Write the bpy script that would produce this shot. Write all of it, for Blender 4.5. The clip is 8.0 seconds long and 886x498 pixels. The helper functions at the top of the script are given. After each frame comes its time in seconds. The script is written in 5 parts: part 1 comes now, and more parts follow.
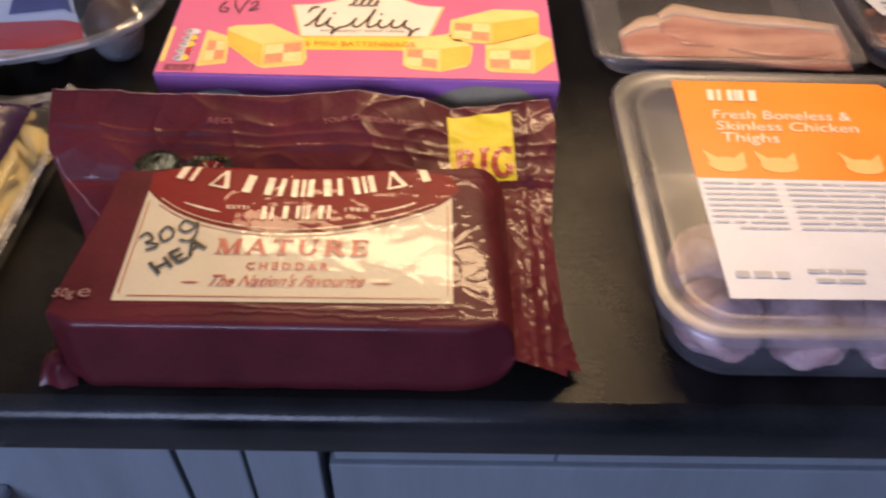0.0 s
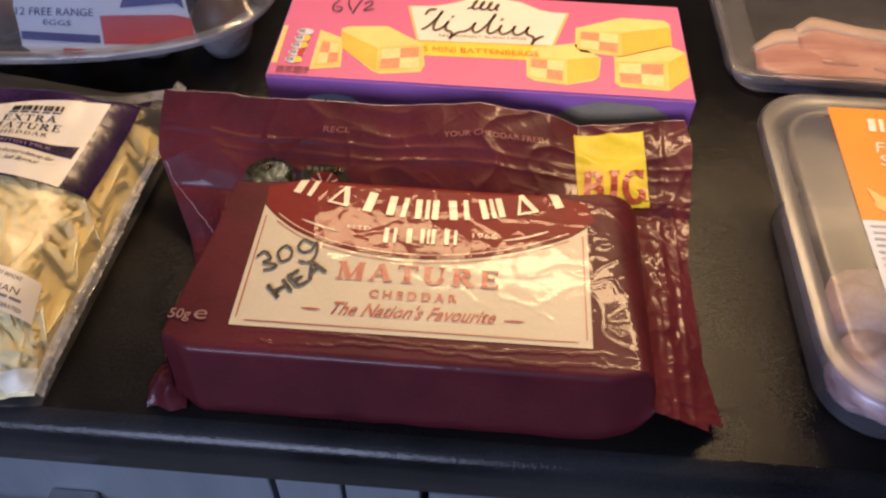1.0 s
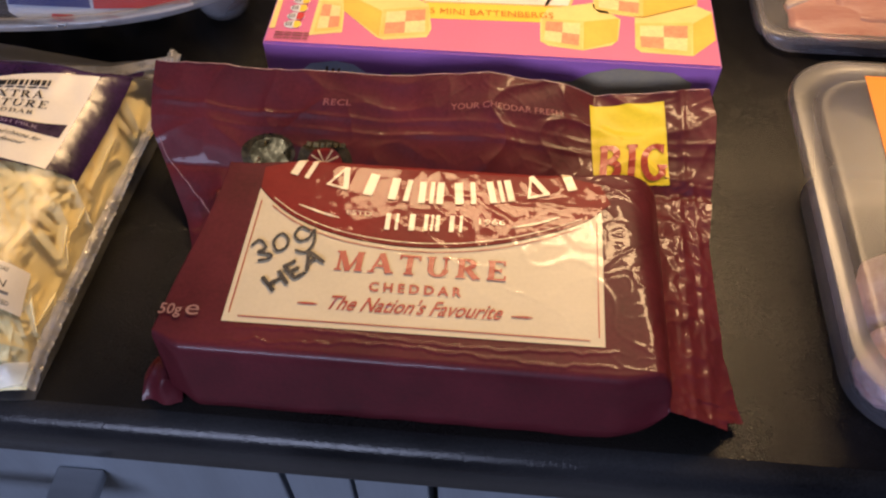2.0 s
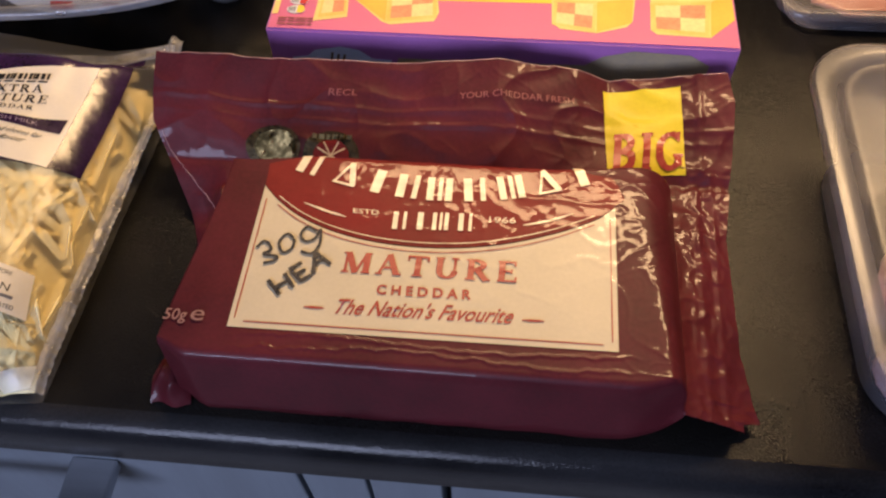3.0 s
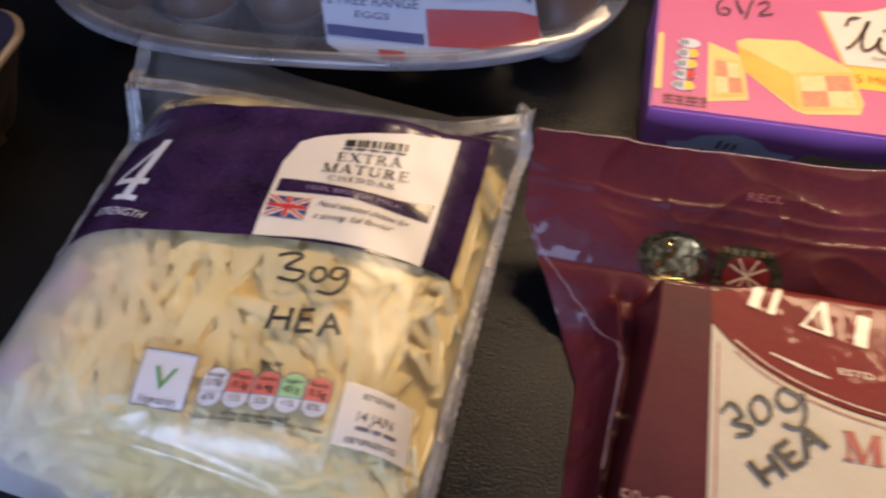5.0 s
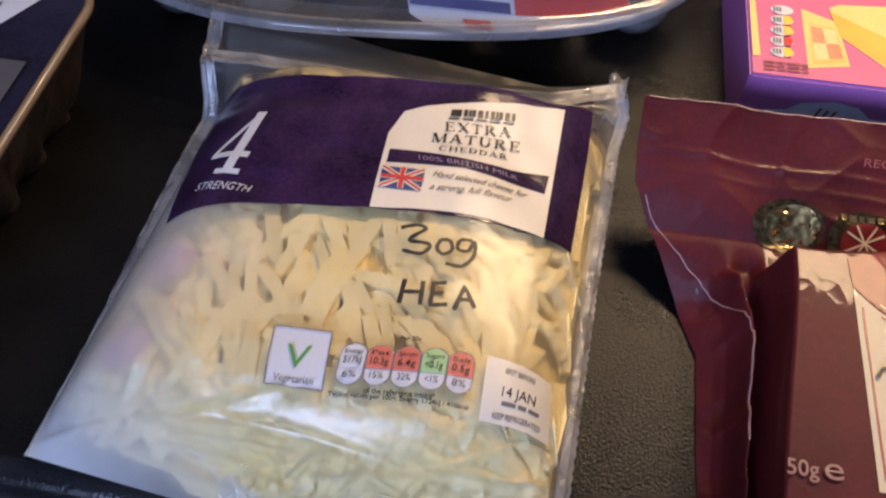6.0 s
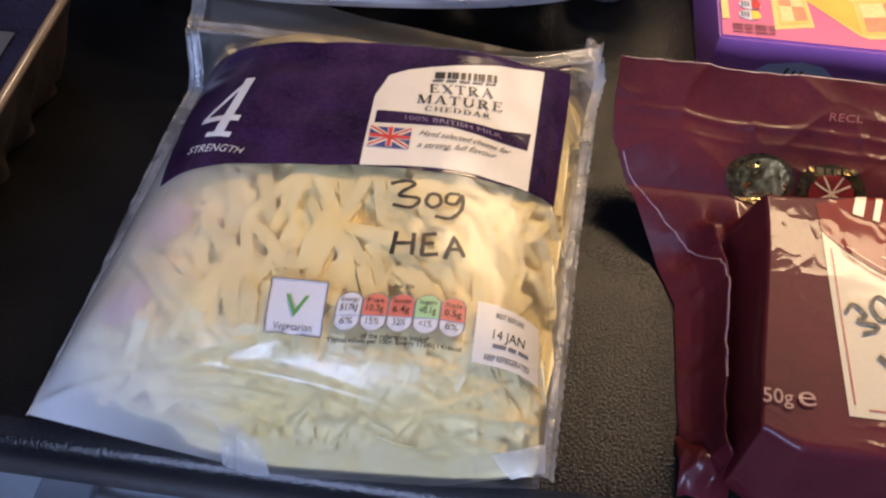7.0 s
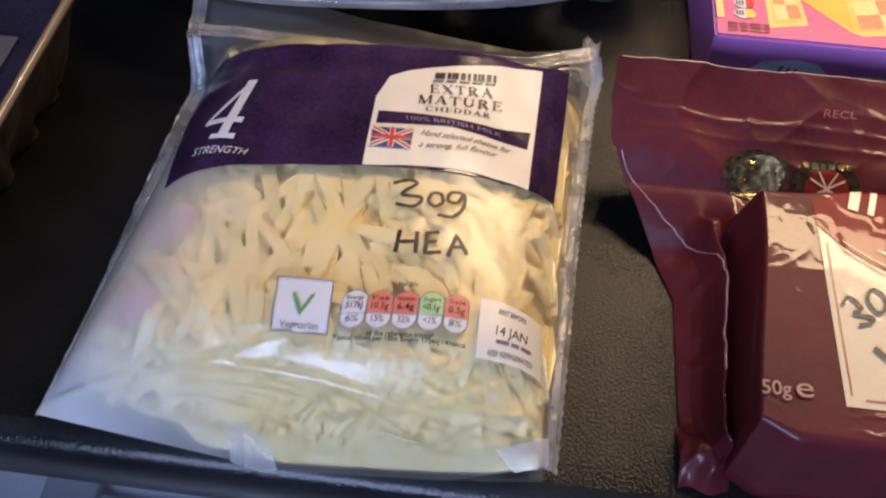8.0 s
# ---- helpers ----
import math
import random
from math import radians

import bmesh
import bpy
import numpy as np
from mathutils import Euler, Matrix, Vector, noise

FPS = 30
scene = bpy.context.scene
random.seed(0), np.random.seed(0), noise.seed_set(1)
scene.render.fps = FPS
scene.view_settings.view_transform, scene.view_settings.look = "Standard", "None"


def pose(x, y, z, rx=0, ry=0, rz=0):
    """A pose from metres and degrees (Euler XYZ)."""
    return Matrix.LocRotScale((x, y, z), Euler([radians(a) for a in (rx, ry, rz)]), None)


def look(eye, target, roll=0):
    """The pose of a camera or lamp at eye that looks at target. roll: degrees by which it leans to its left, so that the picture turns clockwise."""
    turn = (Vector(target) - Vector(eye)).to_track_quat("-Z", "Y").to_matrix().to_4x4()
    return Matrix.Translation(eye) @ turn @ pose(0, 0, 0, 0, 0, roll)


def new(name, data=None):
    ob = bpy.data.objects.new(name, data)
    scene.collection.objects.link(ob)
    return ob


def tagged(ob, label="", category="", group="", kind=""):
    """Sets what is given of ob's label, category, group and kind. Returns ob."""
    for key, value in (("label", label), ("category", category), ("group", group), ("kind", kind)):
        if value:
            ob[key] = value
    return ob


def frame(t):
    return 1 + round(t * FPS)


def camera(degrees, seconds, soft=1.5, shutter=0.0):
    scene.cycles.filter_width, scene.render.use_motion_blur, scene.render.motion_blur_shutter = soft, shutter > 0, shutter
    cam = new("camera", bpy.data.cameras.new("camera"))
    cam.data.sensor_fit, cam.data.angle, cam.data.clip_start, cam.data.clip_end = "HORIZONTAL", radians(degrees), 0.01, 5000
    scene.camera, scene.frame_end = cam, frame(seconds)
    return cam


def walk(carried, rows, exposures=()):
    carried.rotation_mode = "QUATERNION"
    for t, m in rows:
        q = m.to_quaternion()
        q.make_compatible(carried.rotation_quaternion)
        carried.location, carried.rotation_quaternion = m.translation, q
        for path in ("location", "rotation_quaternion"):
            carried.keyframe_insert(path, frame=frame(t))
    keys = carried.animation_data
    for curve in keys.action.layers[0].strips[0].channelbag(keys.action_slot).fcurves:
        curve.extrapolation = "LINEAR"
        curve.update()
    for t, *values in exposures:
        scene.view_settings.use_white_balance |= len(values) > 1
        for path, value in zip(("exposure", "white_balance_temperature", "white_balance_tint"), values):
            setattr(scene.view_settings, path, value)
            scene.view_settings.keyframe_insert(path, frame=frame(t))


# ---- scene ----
cam = camera(56.5, 8.0, soft=2.3, shutter=0.5)
PATH = [
    (0, (0.088, -0.18, 1.209), (0.128, 1.16, -0.275), 2.3),
    (0.5, (0.063, -0.169, 1.206), (0.028, 1.174, -0.275), 1.8),
    (1, (0.053, -0.15, 1.201), (-0.028, 1.162, -0.307), 1.3),
    (1.5, (0.056, -0.135, 1.198), (-0.051, 1.115, -0.36), 0.4),
    (3, (0.058, -0.104, 1.202), (-0.093, 0.999, -0.46), -2.8),
    (3.5, (0.055, -0.103, 1.201), (-0.114, 0.984, -0.469), -3.3),
    (4, (0.016, -0.095, 1.195), (-0.164, 1.014, -0.46), -2.6),
    (4.5, (-0.035, -0.063, 1.182), (-0.27, 1.06, -0.455), -3.4),
    (5, (-0.091, -0.052, 1.169), (-0.358, 1.076, -0.46), -1.9),
    (6.5, (-0.143, -0.071, 1.156), (-0.291, 1.057, -0.488), 1.2),
    (7, (-0.143, -0.078, 1.158), (-0.27, 1.046, -0.491), 1.5),
    (7.5, (-0.143, -0.078, 1.16), (-0.26, 1.038, -0.496), 1.6),
    (8, (-0.145, -0.081, 1.161), (-0.261, 1.044, -0.489), 1.4),
]
walk(cam, [(t, look(eye, target, roll)) for t, eye, target, roll in PATH],
     [(0.0, -0.02, 6300, 10), (1.0, -0.05, 6600, 10), (3.0, -0.05, 6800, 10), (3.8, -0.05, 6750, 10), (5.0, -0.08, 5900, 10), (6.5, 0.09, 5900, 10), (8.0, 0.10, 5900, 10)])

TOP = 0.90          # worktop height
MM = 0.001

# ---- world, sun and lamps ----
world = bpy.data.worlds.new("world")
scene.world = world
world.use_nodes = True
wn = world.node_tree
sky = wn.nodes.new("ShaderNodeTexSky")
sky.sky_type, sky.sun_disc = "NISHITA", False
sky.sun_elevation, sky.sun_rotation = radians(25), radians(120)
wn.links.new(sky.outputs[0], wn.nodes["Background"].inputs[0])
wn.nodes["Background"].inputs[1].default_value = 0.08


def area_lamp(name, m, size_x, size_y, watts, colour, spread=180):
    data = bpy.data.lights.new(name, "AREA")
    data.shape, data.size, data.size_y, data.energy, data.color = "RECTANGLE", size_x, size_y, watts, colour
    data.spread = radians(spread)
    ob = new(name, data)
    ob.matrix_world = m
    return ob


area_lamp("undercabinet_light", look((0.155, 0.43, 1.398), (0.09, 0.14, 0.9)), 0.58, 0.06, 2.65, (1.0, 0.66, 0.35), 105)
area_lamp("window_light", look((-0.55, -1.86, 1.85), (-0.1, 0.2, 1.0)), 1.1, 0.7, 44.0, (0.56, 0.645, 1.0))


# ---- materials ----
def material(name, base, rough=0.5, metal=0.0, vary=0.12, scale=60.0, fine=600.0, bump=0.0, bump_scale=300.0, coat=0.0, sub=0.0, second=None, transmission=0.0, stretch=(1, 1, 1), spec=0.5, island=0.0):
    """A surface with colour variation at two scales, uneven gloss and fine relief."""
    m = bpy.data.materials.new(name)
    m.use_nodes = True
    n, k = m.node_tree.nodes, m.node_tree.links
    b = n["Principled BSDF"]
    co = n.new("ShaderNodeTexCoord")
    mp = n.new("ShaderNodeMapping")
    mp.inputs["Scale"].default_value = stretch
    k.new(co.outputs["Object"], mp.inputs[0])
    t1, t2 = n.new("ShaderNodeTexNoise"), n.new("ShaderNodeTexNoise")
    t1.inputs["Scale"].default_value, t2.inputs["Scale"].default_value = scale, fine
    t1.inputs["Detail"].default_value = 5
    k.new(mp.outputs[0], t1.inputs[0]), k.new(mp.outputs[0], t2.inputs[0])
    add = n.new("ShaderNodeMath")
    add.operation = "MULTIPLY_ADD"
    add.inputs[1].default_value = 0.35
    k.new(t2.outputs[0], add.inputs[0]), k.new(t1.outputs[0], add.inputs[2])
    ramp = n.new("ShaderNodeValToRGB")
    ramp.color_ramp.elements[0].position, ramp.color_ramp.elements[1].position = 0.45, 0.9
    other = second or tuple(min(1.0, c * (1 + 2 * vary)) for c in base)
    ramp.color_ramp.elements[0].color = (*[c * (1 - vary) for c in base], 1)
    ramp.color_ramp.elements[1].color = (*other, 1)
    k.new(add.outputs[0], ramp.inputs[0])
    colour = ramp.outputs[0]
    if island:
        geo, hv, sp = n.new("ShaderNodeNewGeometry"), n.new("ShaderNodeHueSaturation"), n.new("ShaderNodeMapRange")
        sp.inputs["To Min"].default_value, sp.inputs["To Max"].default_value = 1 - island, 1 + island * 0.3
        k.new(geo.outputs["Random Per Island"], sp.inputs[0]), k.new(sp.outputs[0], hv.inputs["Value"]), k.new(colour, hv.inputs["Color"])
        colour = hv.outputs[0]
    k.new(colour, b.inputs["Base Color"])
    rr = n.new("ShaderNodeMapRange")
    rr.inputs["To Min"].default_value, rr.inputs["To Max"].default_value = rough * 0.8, min(1.0, rough * 1.25)
    k.new(t1.outputs[0], rr.inputs[0]), k.new(rr.outputs[0], b.inputs["Roughness"])
    b.inputs["Metallic"].default_value = metal
    b.inputs["Coat Weight"].default_value = coat
    b.inputs["Coat Roughness"].default_value = 0.045
    b.inputs["Transmission Weight"].default_value = transmission
    b.inputs["Specular IOR Level"].default_value = spec
    if sub:
        b.inputs["Subsurface Weight"].default_value = sub
        b.inputs["Subsurface Radius"].default_value = (0.006, 0.003, 0.0015)
        b.inputs["Subsurface Scale"].default_value = 1.0
    if bump:
        t3 = n.new("ShaderNodeTexNoise")
        t3.inputs["Scale"].default_value, t3.inputs["Detail"].default_value = bump_scale, 3
        k.new(mp.outputs[0], t3.inputs[0])
        bp = n.new("ShaderNodeBump")
        bp.inputs["Strength"].default_value, bp.inputs["Distance"].default_value = bump, 0.001
        k.new(t3.outputs[0], bp.inputs["Height"]), k.new(bp.outputs[0], b.inputs["Normal"])
    return m


def clear_film(name, haze, tint, haze_colour, scale=25.0, gloss_rough=0.12, bump=0.25, bump_scale=120.0, frost=0.0, milky=None):
    """Thin clear plastic: light goes through, part of it scatters on haze, the rest shines."""
    m = bpy.data.materials.new(name)
    m.use_nodes = True
    n, k = m.node_tree.nodes, m.node_tree.links
    n.remove(n["Principled BSDF"])
    co = n.new("ShaderNodeTexCoord")
    noi = n.new("ShaderNodeTexNoise")
    noi.inputs["Scale"].default_value, noi.inputs["Detail"].default_value = scale, 4
    k.new(co.outputs["Object"], noi.inputs[0])
    mr = n.new("ShaderNodeMapRange")
    mr.inputs["From Min"].default_value, mr.inputs["From Max"].default_value = 0.3, 0.7
    mr.inputs["To Min"].default_value, mr.inputs["To Max"].default_value = haze * 0.55, haze * 1.45
    k.new(noi.outputs[0], mr.inputs[0])
    amount = mr.outputs[0]
    if milky:
        # paints a pale glow towards one side: haze added from x0 to x1, low y only
        sep, side, plus, broken = n.new("ShaderNodeSeparateXYZ"), n.new("ShaderNodeMapRange"), n.new("ShaderNodeMath"), n.new("ShaderNodeTexNoise")
        broken.inputs["Scale"].default_value = 22
        shift = n.new("ShaderNodeMath")
        shift.operation, shift.inputs[1].default_value = "MULTIPLY_ADD", 0.05
        k.new(co.outputs["Object"], sep.inputs[0]), k.new(co.outputs["Object"], broken.inputs[0])
        k.new(broken.outputs[0], shift.inputs[0]), k.new(sep.outputs["X"], shift.inputs[2])
        side.interpolation_type = "SMOOTHSTEP"
        side.inputs["From Min"].default_value, side.inputs["From Max"].default_value = milky[0] + 0.025, milky[1] + 0.025
        side.inputs["To Min"].default_value, side.inputs["To Max"].default_value = 0.0, milky[2]
        plus.use_clamp = True
        low = n.new("ShaderNodeMapRange")
        low.interpolation_type = "SMOOTHSTEP"
        low.inputs["From Min"].default_value, low.inputs["From Max"].default_value = 0.05, -0.01
        both = n.new("ShaderNodeMath")
        both.operation = "MULTIPLY"
        k.new(sep.outputs["Y"], low.inputs[0]), k.new(side.outputs[0], both.inputs[0]), k.new(low.outputs[0], both.inputs[1])
        k.new(shift.outputs[0], side.inputs[0]), k.new(both.outputs[0], plus.inputs[0]), k.new(mr.outputs[0], plus.inputs[1])
        amount = plus.outputs[0]
    clear, dif, trn, glo = n.new("ShaderNodeBsdfTransparent"), n.new("ShaderNodeBsdfDiffuse"), n.new("ShaderNodeBsdfTranslucent"), n.new("ShaderNodeBsdfGlossy")
    clear.inputs[0].default_value = (*tint, 1)
    dif.inputs[0].default_value = trn.inputs[0].default_value = (*haze_colour, 1)
    glo.inputs["Roughness"].default_value = gloss_rough
    t3 = n.new("ShaderNodeTexNoise")
    t3.inputs["Scale"].default_value, t3.inputs["Detail"].default_value = bump_scale, 3
    k.new(co.outputs["Object"], t3.inputs[0])
    bp = n.new("ShaderNodeBump")
    bp.inputs["Strength"].default_value, bp.inputs["Distance"].default_value = bump, 0.001
    k.new(t3.outputs[0], bp.inputs["Height"])
    k.new(bp.outputs[0], glo.inputs["Normal"])
    hz = n.new("ShaderNodeMixShader")
    hz.inputs[0].default_value = 0.4
    k.new(dif.outputs[0], hz.inputs[1]), k.new(trn.outputs[0], hz.inputs[2])
    a, c = n.new("ShaderNodeMixShader"), n.new("ShaderNodeMixShader")
    k.new(amount, a.inputs[0]), k.new(hz.outputs[0], a.inputs[2])
    if frost:
        # part of the light is bent a little on its way through the frosted sheet
        rfr, fr = n.new("ShaderNodeBsdfRefraction"), n.new("ShaderNodeMixShader")
        rfr.inputs["Color"].default_value = (*tint, 1)
        rfr.inputs["Roughness"].default_value, rfr.inputs["IOR"].default_value, fr.inputs[0].default_value = 0.5, 1.3, frost
        k.new(clear.outputs[0], fr.inputs[1]), k.new(rfr.outputs[0], fr.inputs[2]), k.new(fr.outputs[0], a.inputs[1])
    else:
        k.new(clear.outputs[0], a.inputs[1])
    # the same gloss from both sides of the sheet
    lw = n.new("ShaderNodeLayerWeight")
    k.new(bp.outputs[0], lw.inputs["Normal"])
    pw, ma = n.new("ShaderNodeMath"), n.new("ShaderNodeMath")
    pw.operation, ma.operation = "POWER", "MULTIPLY_ADD"
    pw.inputs[1].default_value, ma.inputs[1].default_value, ma.inputs[2].default_value = 4.0, 0.85, 0.05
    k.new(lw.outputs["Facing"], pw.inputs[0]), k.new(pw.outputs[0], ma.inputs[0])
    k.new(ma.outputs[0], c.inputs[0]), k.new(a.outputs[0], c.inputs[1]), k.new(glo.outputs[0], c.inputs[2])
    k.new(c.outputs[0], n["Material Output"].inputs[0])
    return m


M = {
    "worktop": material("worktop laminate", (0.006, 0.006, 0.0064), 0.08, vary=0.5, scale=16, fine=900, bump=0.38, bump_scale=1080, spec=0.19, second=(0.012, 0.011, 0.0095)),
    "worktop_edge": material("smooth laminate edge", (0.010, 0.0105, 0.0125), 0.11, vary=0.5, scale=16, fine=900, bump=0.18, bump_scale=800, spec=0.19, second=(0.024, 0.024, 0.026)),
    "door": material("painted grained door", (0.165, 0.19, 0.22), 0.45, vary=0.08, scale=30, fine=300, bump=0.3, bump_scale=90, stretch=(1, 1, 0.08)),
    "gap": material("carcass shadow board", (0.10, 0.10, 0.10), 0.7),
    "handle": material("brushed steel handle", (0.45, 0.46, 0.48), 0.32, metal=1.0, vary=0.05, stretch=(0.1, 1, 1)),
    "wall": material("painted plaster wall", (0.17, 0.165, 0.155), 0.8, vary=0.06, scale=6, bump=0.1, bump_scale=60),
    "splashback": material("dark splashback", (0.055, 0.054, 0.055), 0.6, vary=0.15, scale=12, bump=0.1, bump_scale=60),
    "white": material("white paint", (0.78, 0.78, 0.76), 0.5, vary=0.03, scale=8),
    "floor": material("grey floor vinyl", (0.22, 0.20, 0.18), 0.5, vary=0.15, scale=5),
    "maroon": material("maroon plastic film", (0.070, 0.0092, 0.0135), 0.46, vary=0.25, scale=28, bump=0.08, bump_scale=110, coat=0.22, spec=0.17),
    "red_ink": material("red printed film", (0.17, 0.013, 0.012), 0.46, vary=0.12, scale=30, bump=0.08, bump_scale=110, coat=0.18, spec=0.16),
    "cream": material("cream printed film", (0.565, 0.485, 0.325), 0.42, vary=0.05, scale=30, bump=0.08, bump_scale=110, coat=0.22, spec=0.35),
    "cream_ink": material("pale lettering ink", (0.78, 0.62, 0.42), 0.25, vary=0.05, bump=0.15, bump_scale=130),
    "red_text": material("red lettering ink", (0.34, 0.045, 0.03), 0.3, vary=0.05),
    "dull_text": material("faded maroon lettering ink", (0.28, 0.09, 0.08), 0.3, vary=0.05),
    "soft_text": material("pale rose lettering ink", (0.30, 0.16, 0.13), 0.3, vary=0.05),
    "lilac_ink": material("pale lilac lettering ink", (0.24, 0.17, 0.29), 0.35, vary=0.05),
    # dark to bright gold tones paint glints on top of the foil's relief
    "gold": material("gold foil emblem with painted glints", (0.30, 0.21, 0.08), 0.16, metal=1.0, vary=0.5, scale=110, second=(0.92, 0.68, 0.30), bump=0.5, bump_scale=200),
    "emblem_dark": material("dark foil emblem", (0.012, 0.010, 0.008), 0.22, metal=0.6, vary=0.5, scale=150, second=(0.16, 0.12, 0.06), bump=1.2, bump_scale=120, spec=0.2),
    "black_ink": material("black ink", (0.015, 0.014, 0.016), 0.35, vary=0.1),
    "marker": material("black marker pen", (0.022, 0.020, 0.022), 0.45, vary=0.3, scale=300),
    "yellow": material("yellow printed flash", (0.60, 0.475, 0.022), 0.45, vary=0.08, scale=40, bump=0.2, bump_scale=130, spec=0.3),
    # the dark blotches in this purple paint the shade of folds
    "purple": material("purple printed film with painted fold shade", (0.032, 0.013, 0.048), 0.2, vary=0.6, scale=38, bump=0.7, bump_scale=60, second=(0.055, 0.024, 0.085)),
    "paper_white": material("white printed film", (0.76, 0.70, 0.58), 0.35, vary=0.03, scale=50),
    "flag_red": material("flag red ink", (0.55, 0.03, 0.03), 0.4, vary=0.05),
    "flag_blue": material("flag blue ink", (0.035, 0.045, 0.19), 0.4, vary=0.05),
    "pill_red": material("salmon ink", (0.66, 0.17, 0.12), 0.4, vary=0.04),
    "pink_print": material("faded pink print", (0.62, 0.30, 0.26), 0.5, vary=0.1, scale=90, second=(0.75, 0.55, 0.5)),
    "pill_green": material("pale green ink", (0.38, 0.60, 0.28), 0.4, vary=0.04),
    "green": material("green ink", (0.12, 0.32, 0.08), 0.4, vary=0.04),
    "pink": material("pink printed carton", (0.60, 0.135, 0.265), 0.42, vary=0.04, scale=20),
    "carton_purple": material("purple printed carton", (0.42, 0.15, 0.43), 0.42, vary=0.06, scale=20),
    "carton_dark": material("dark olive print", (0.42, 0.34, 0.25), 0.45, vary=0.2, scale=60, second=(0.46, 0.35, 0.20)),
    "logo_blue": material("pale blue print", (0.60, 0.66, 0.84), 0.4, vary=0.05),
    "marzipan": material("printed marzipan yellow", (0.74, 0.50, 0.10), 0.42, vary=0.06, scale=70, second=(0.80, 0.60, 0.20)),
    "marzipan_top": material("printed light marzipan", (0.78, 0.59, 0.20), 0.42, vary=0.05, scale=70),
    "marzipan_dark": material("printed shaded marzipan", (0.72, 0.44, 0.06), 0.42, vary=0.06, scale=70),
    "sponge_pink": material("printed pink sponge", (0.86, 0.25, 0.13), 0.45, vary=0.12, scale=300),
    "sponge_pale": material("printed pale sponge", (0.80, 0.60, 0.27), 0.45, vary=0.06, scale=300),
    "banner": material("printed amber banner", (0.92, 0.55, 0.05), 0.42, vary=0.03),
    "brown_ink": material("brown lettering ink", (0.10, 0.055, 0.03), 0.4, vary=0.1),
    "orange_ink": material("orange brown lettering ink", (0.55, 0.20, 0.02), 0.4, vary=0.05),
    "orange": material("orange printed label", (0.80, 0.235, 0.012), 0.4, vary=0.04, scale=30),
    "pale_orange": material("pale orange print", (0.92, 0.46, 0.15), 0.45, vary=0.04),
    "pale_ink": material("faint small print", (0.40, 0.40, 0.42), 0.45, vary=0.05),
    "grey_ink": material("grey small print", (0.16, 0.16, 0.18), 0.45, vary=0.05),
    "label_white": material("white paper label", (0.66, 0.67, 0.71), 0.45, vary=0.03, scale=40),
    "cheddar": material("grated cheddar", (0.98, 0.785, 0.32), 0.42, vary=0.06, scale=90, second=(0.98, 0.855, 0.47), bump=0.2, bump_scale=500, island=0.18),
    "chicken": material("raw chicken", (0.46, 0.25, 0.26), 0.42, vary=0.3, scale=55, second=(0.62, 0.45, 0.46), bump=0.25, bump_scale=160, sub=0.3),
    "bacon": material("bacon rasher", (0.54, 0.16, 0.12), 0.3, vary=0.3, scale=45, second=(0.70, 0.42, 0.33), bump=0.25, bump_scale=160, stretch=(0.3, 1.6, 1)),
    "fat": material("bacon fat", (0.62, 0.45, 0.34), 0.3, vary=0.08, scale=60, bump=0.2, bump_scale=200),
    "steak": material("dark raw beef", (0.20, 0.04, 0.025), 0.3, vary=0.35, scale=40, second=(0.42, 0.17, 0.11), bump=0.3, bump_scale=160),
    "egg": material("brown egg shell", (0.12, 0.055, 0.028), 0.5, vary=0.2, scale=60),
    "navy_film": material("dark navy printed film", (0.018, 0.017, 0.034), 0.25, vary=0.3, scale=30),
    "grey_film": material("grey printed film", (0.10, 0.095, 0.10), 0.3, vary=0.1, scale=30),
    "punnet": material("brown fluted pulp", (0.024, 0.015, 0.010), 0.7, vary=0.3, scale=60, bump=0.4, bump_scale=300),
    "punnet_rim": material("cream punnet rim", (0.24, 0.18, 0.12), 0.3, vary=0.1, scale=80, coat=0.3),
    # extra haze on the left paints the window's glow into the bag film
    "bag_film": clear_film("clear frosted polythene bag with painted side glow", 0.05, (0.995, 0.995, 0.995), (0.97, 0.97, 0.97), 16, 0.26, 0.3, 140, frost=0.25, milky=(-0.005, -0.085, 0.75)),
    "bag_seal": clear_film("milky sealed polythene", 0.34, (0.92, 0.92, 0.92), (0.80, 0.80, 0.80), 90, 0.16, 0.5, 400),
    "bag_milk": clear_film("milky folded polythene", 0.34, (0.98, 0.98, 0.98), (0.95, 0.95, 0.97), 40, 0.40, 0.4, 160, frost=0.45),
    "bag_back": clear_film("thin underside polythene", 0.08, (0.96, 0.96, 0.96), (0.8, 0.8, 0.8), 40, 0.18, 0.4, 160),
    "film_edge": material("pale cut film edge", (0.34, 0.20, 0.21), 0.25, vary=0.2, scale=200, coat=0.5),
    "tub_film": clear_film("clear rigid plastic", 0.10, (0.94, 0.94, 0.94), (0.60, 0.58, 0.62), 20, 0.36, 0.1, 60),
    "tub_body": clear_film("clear tray plastic", 0.12, (0.94, 0.93, 0.95), (0.74, 0.73, 0.82), 30, 0.30, 0.15, 80),
    "egg_film": clear_film("clear egg box lid", 0.07, (0.68, 0.73, 0.80), (0.6, 0.6, 0.64), 30, 0.14, 0.1, 60),
    "egg_plastic": clear_film("cloudy egg box plastic", 0.42, (0.9, 0.9, 0.9), (0.62, 0.63, 0.68), 30, 0.14, 0.15, 80),
}


# ---- building helpers ----
def ss(a, b, x):
    k = min(1.0, max(0.0, (x - a) / (b - a)))
    return k * k * (3 - 2 * k)


def lerp(a, b, k):
    return a + (b - a) * k


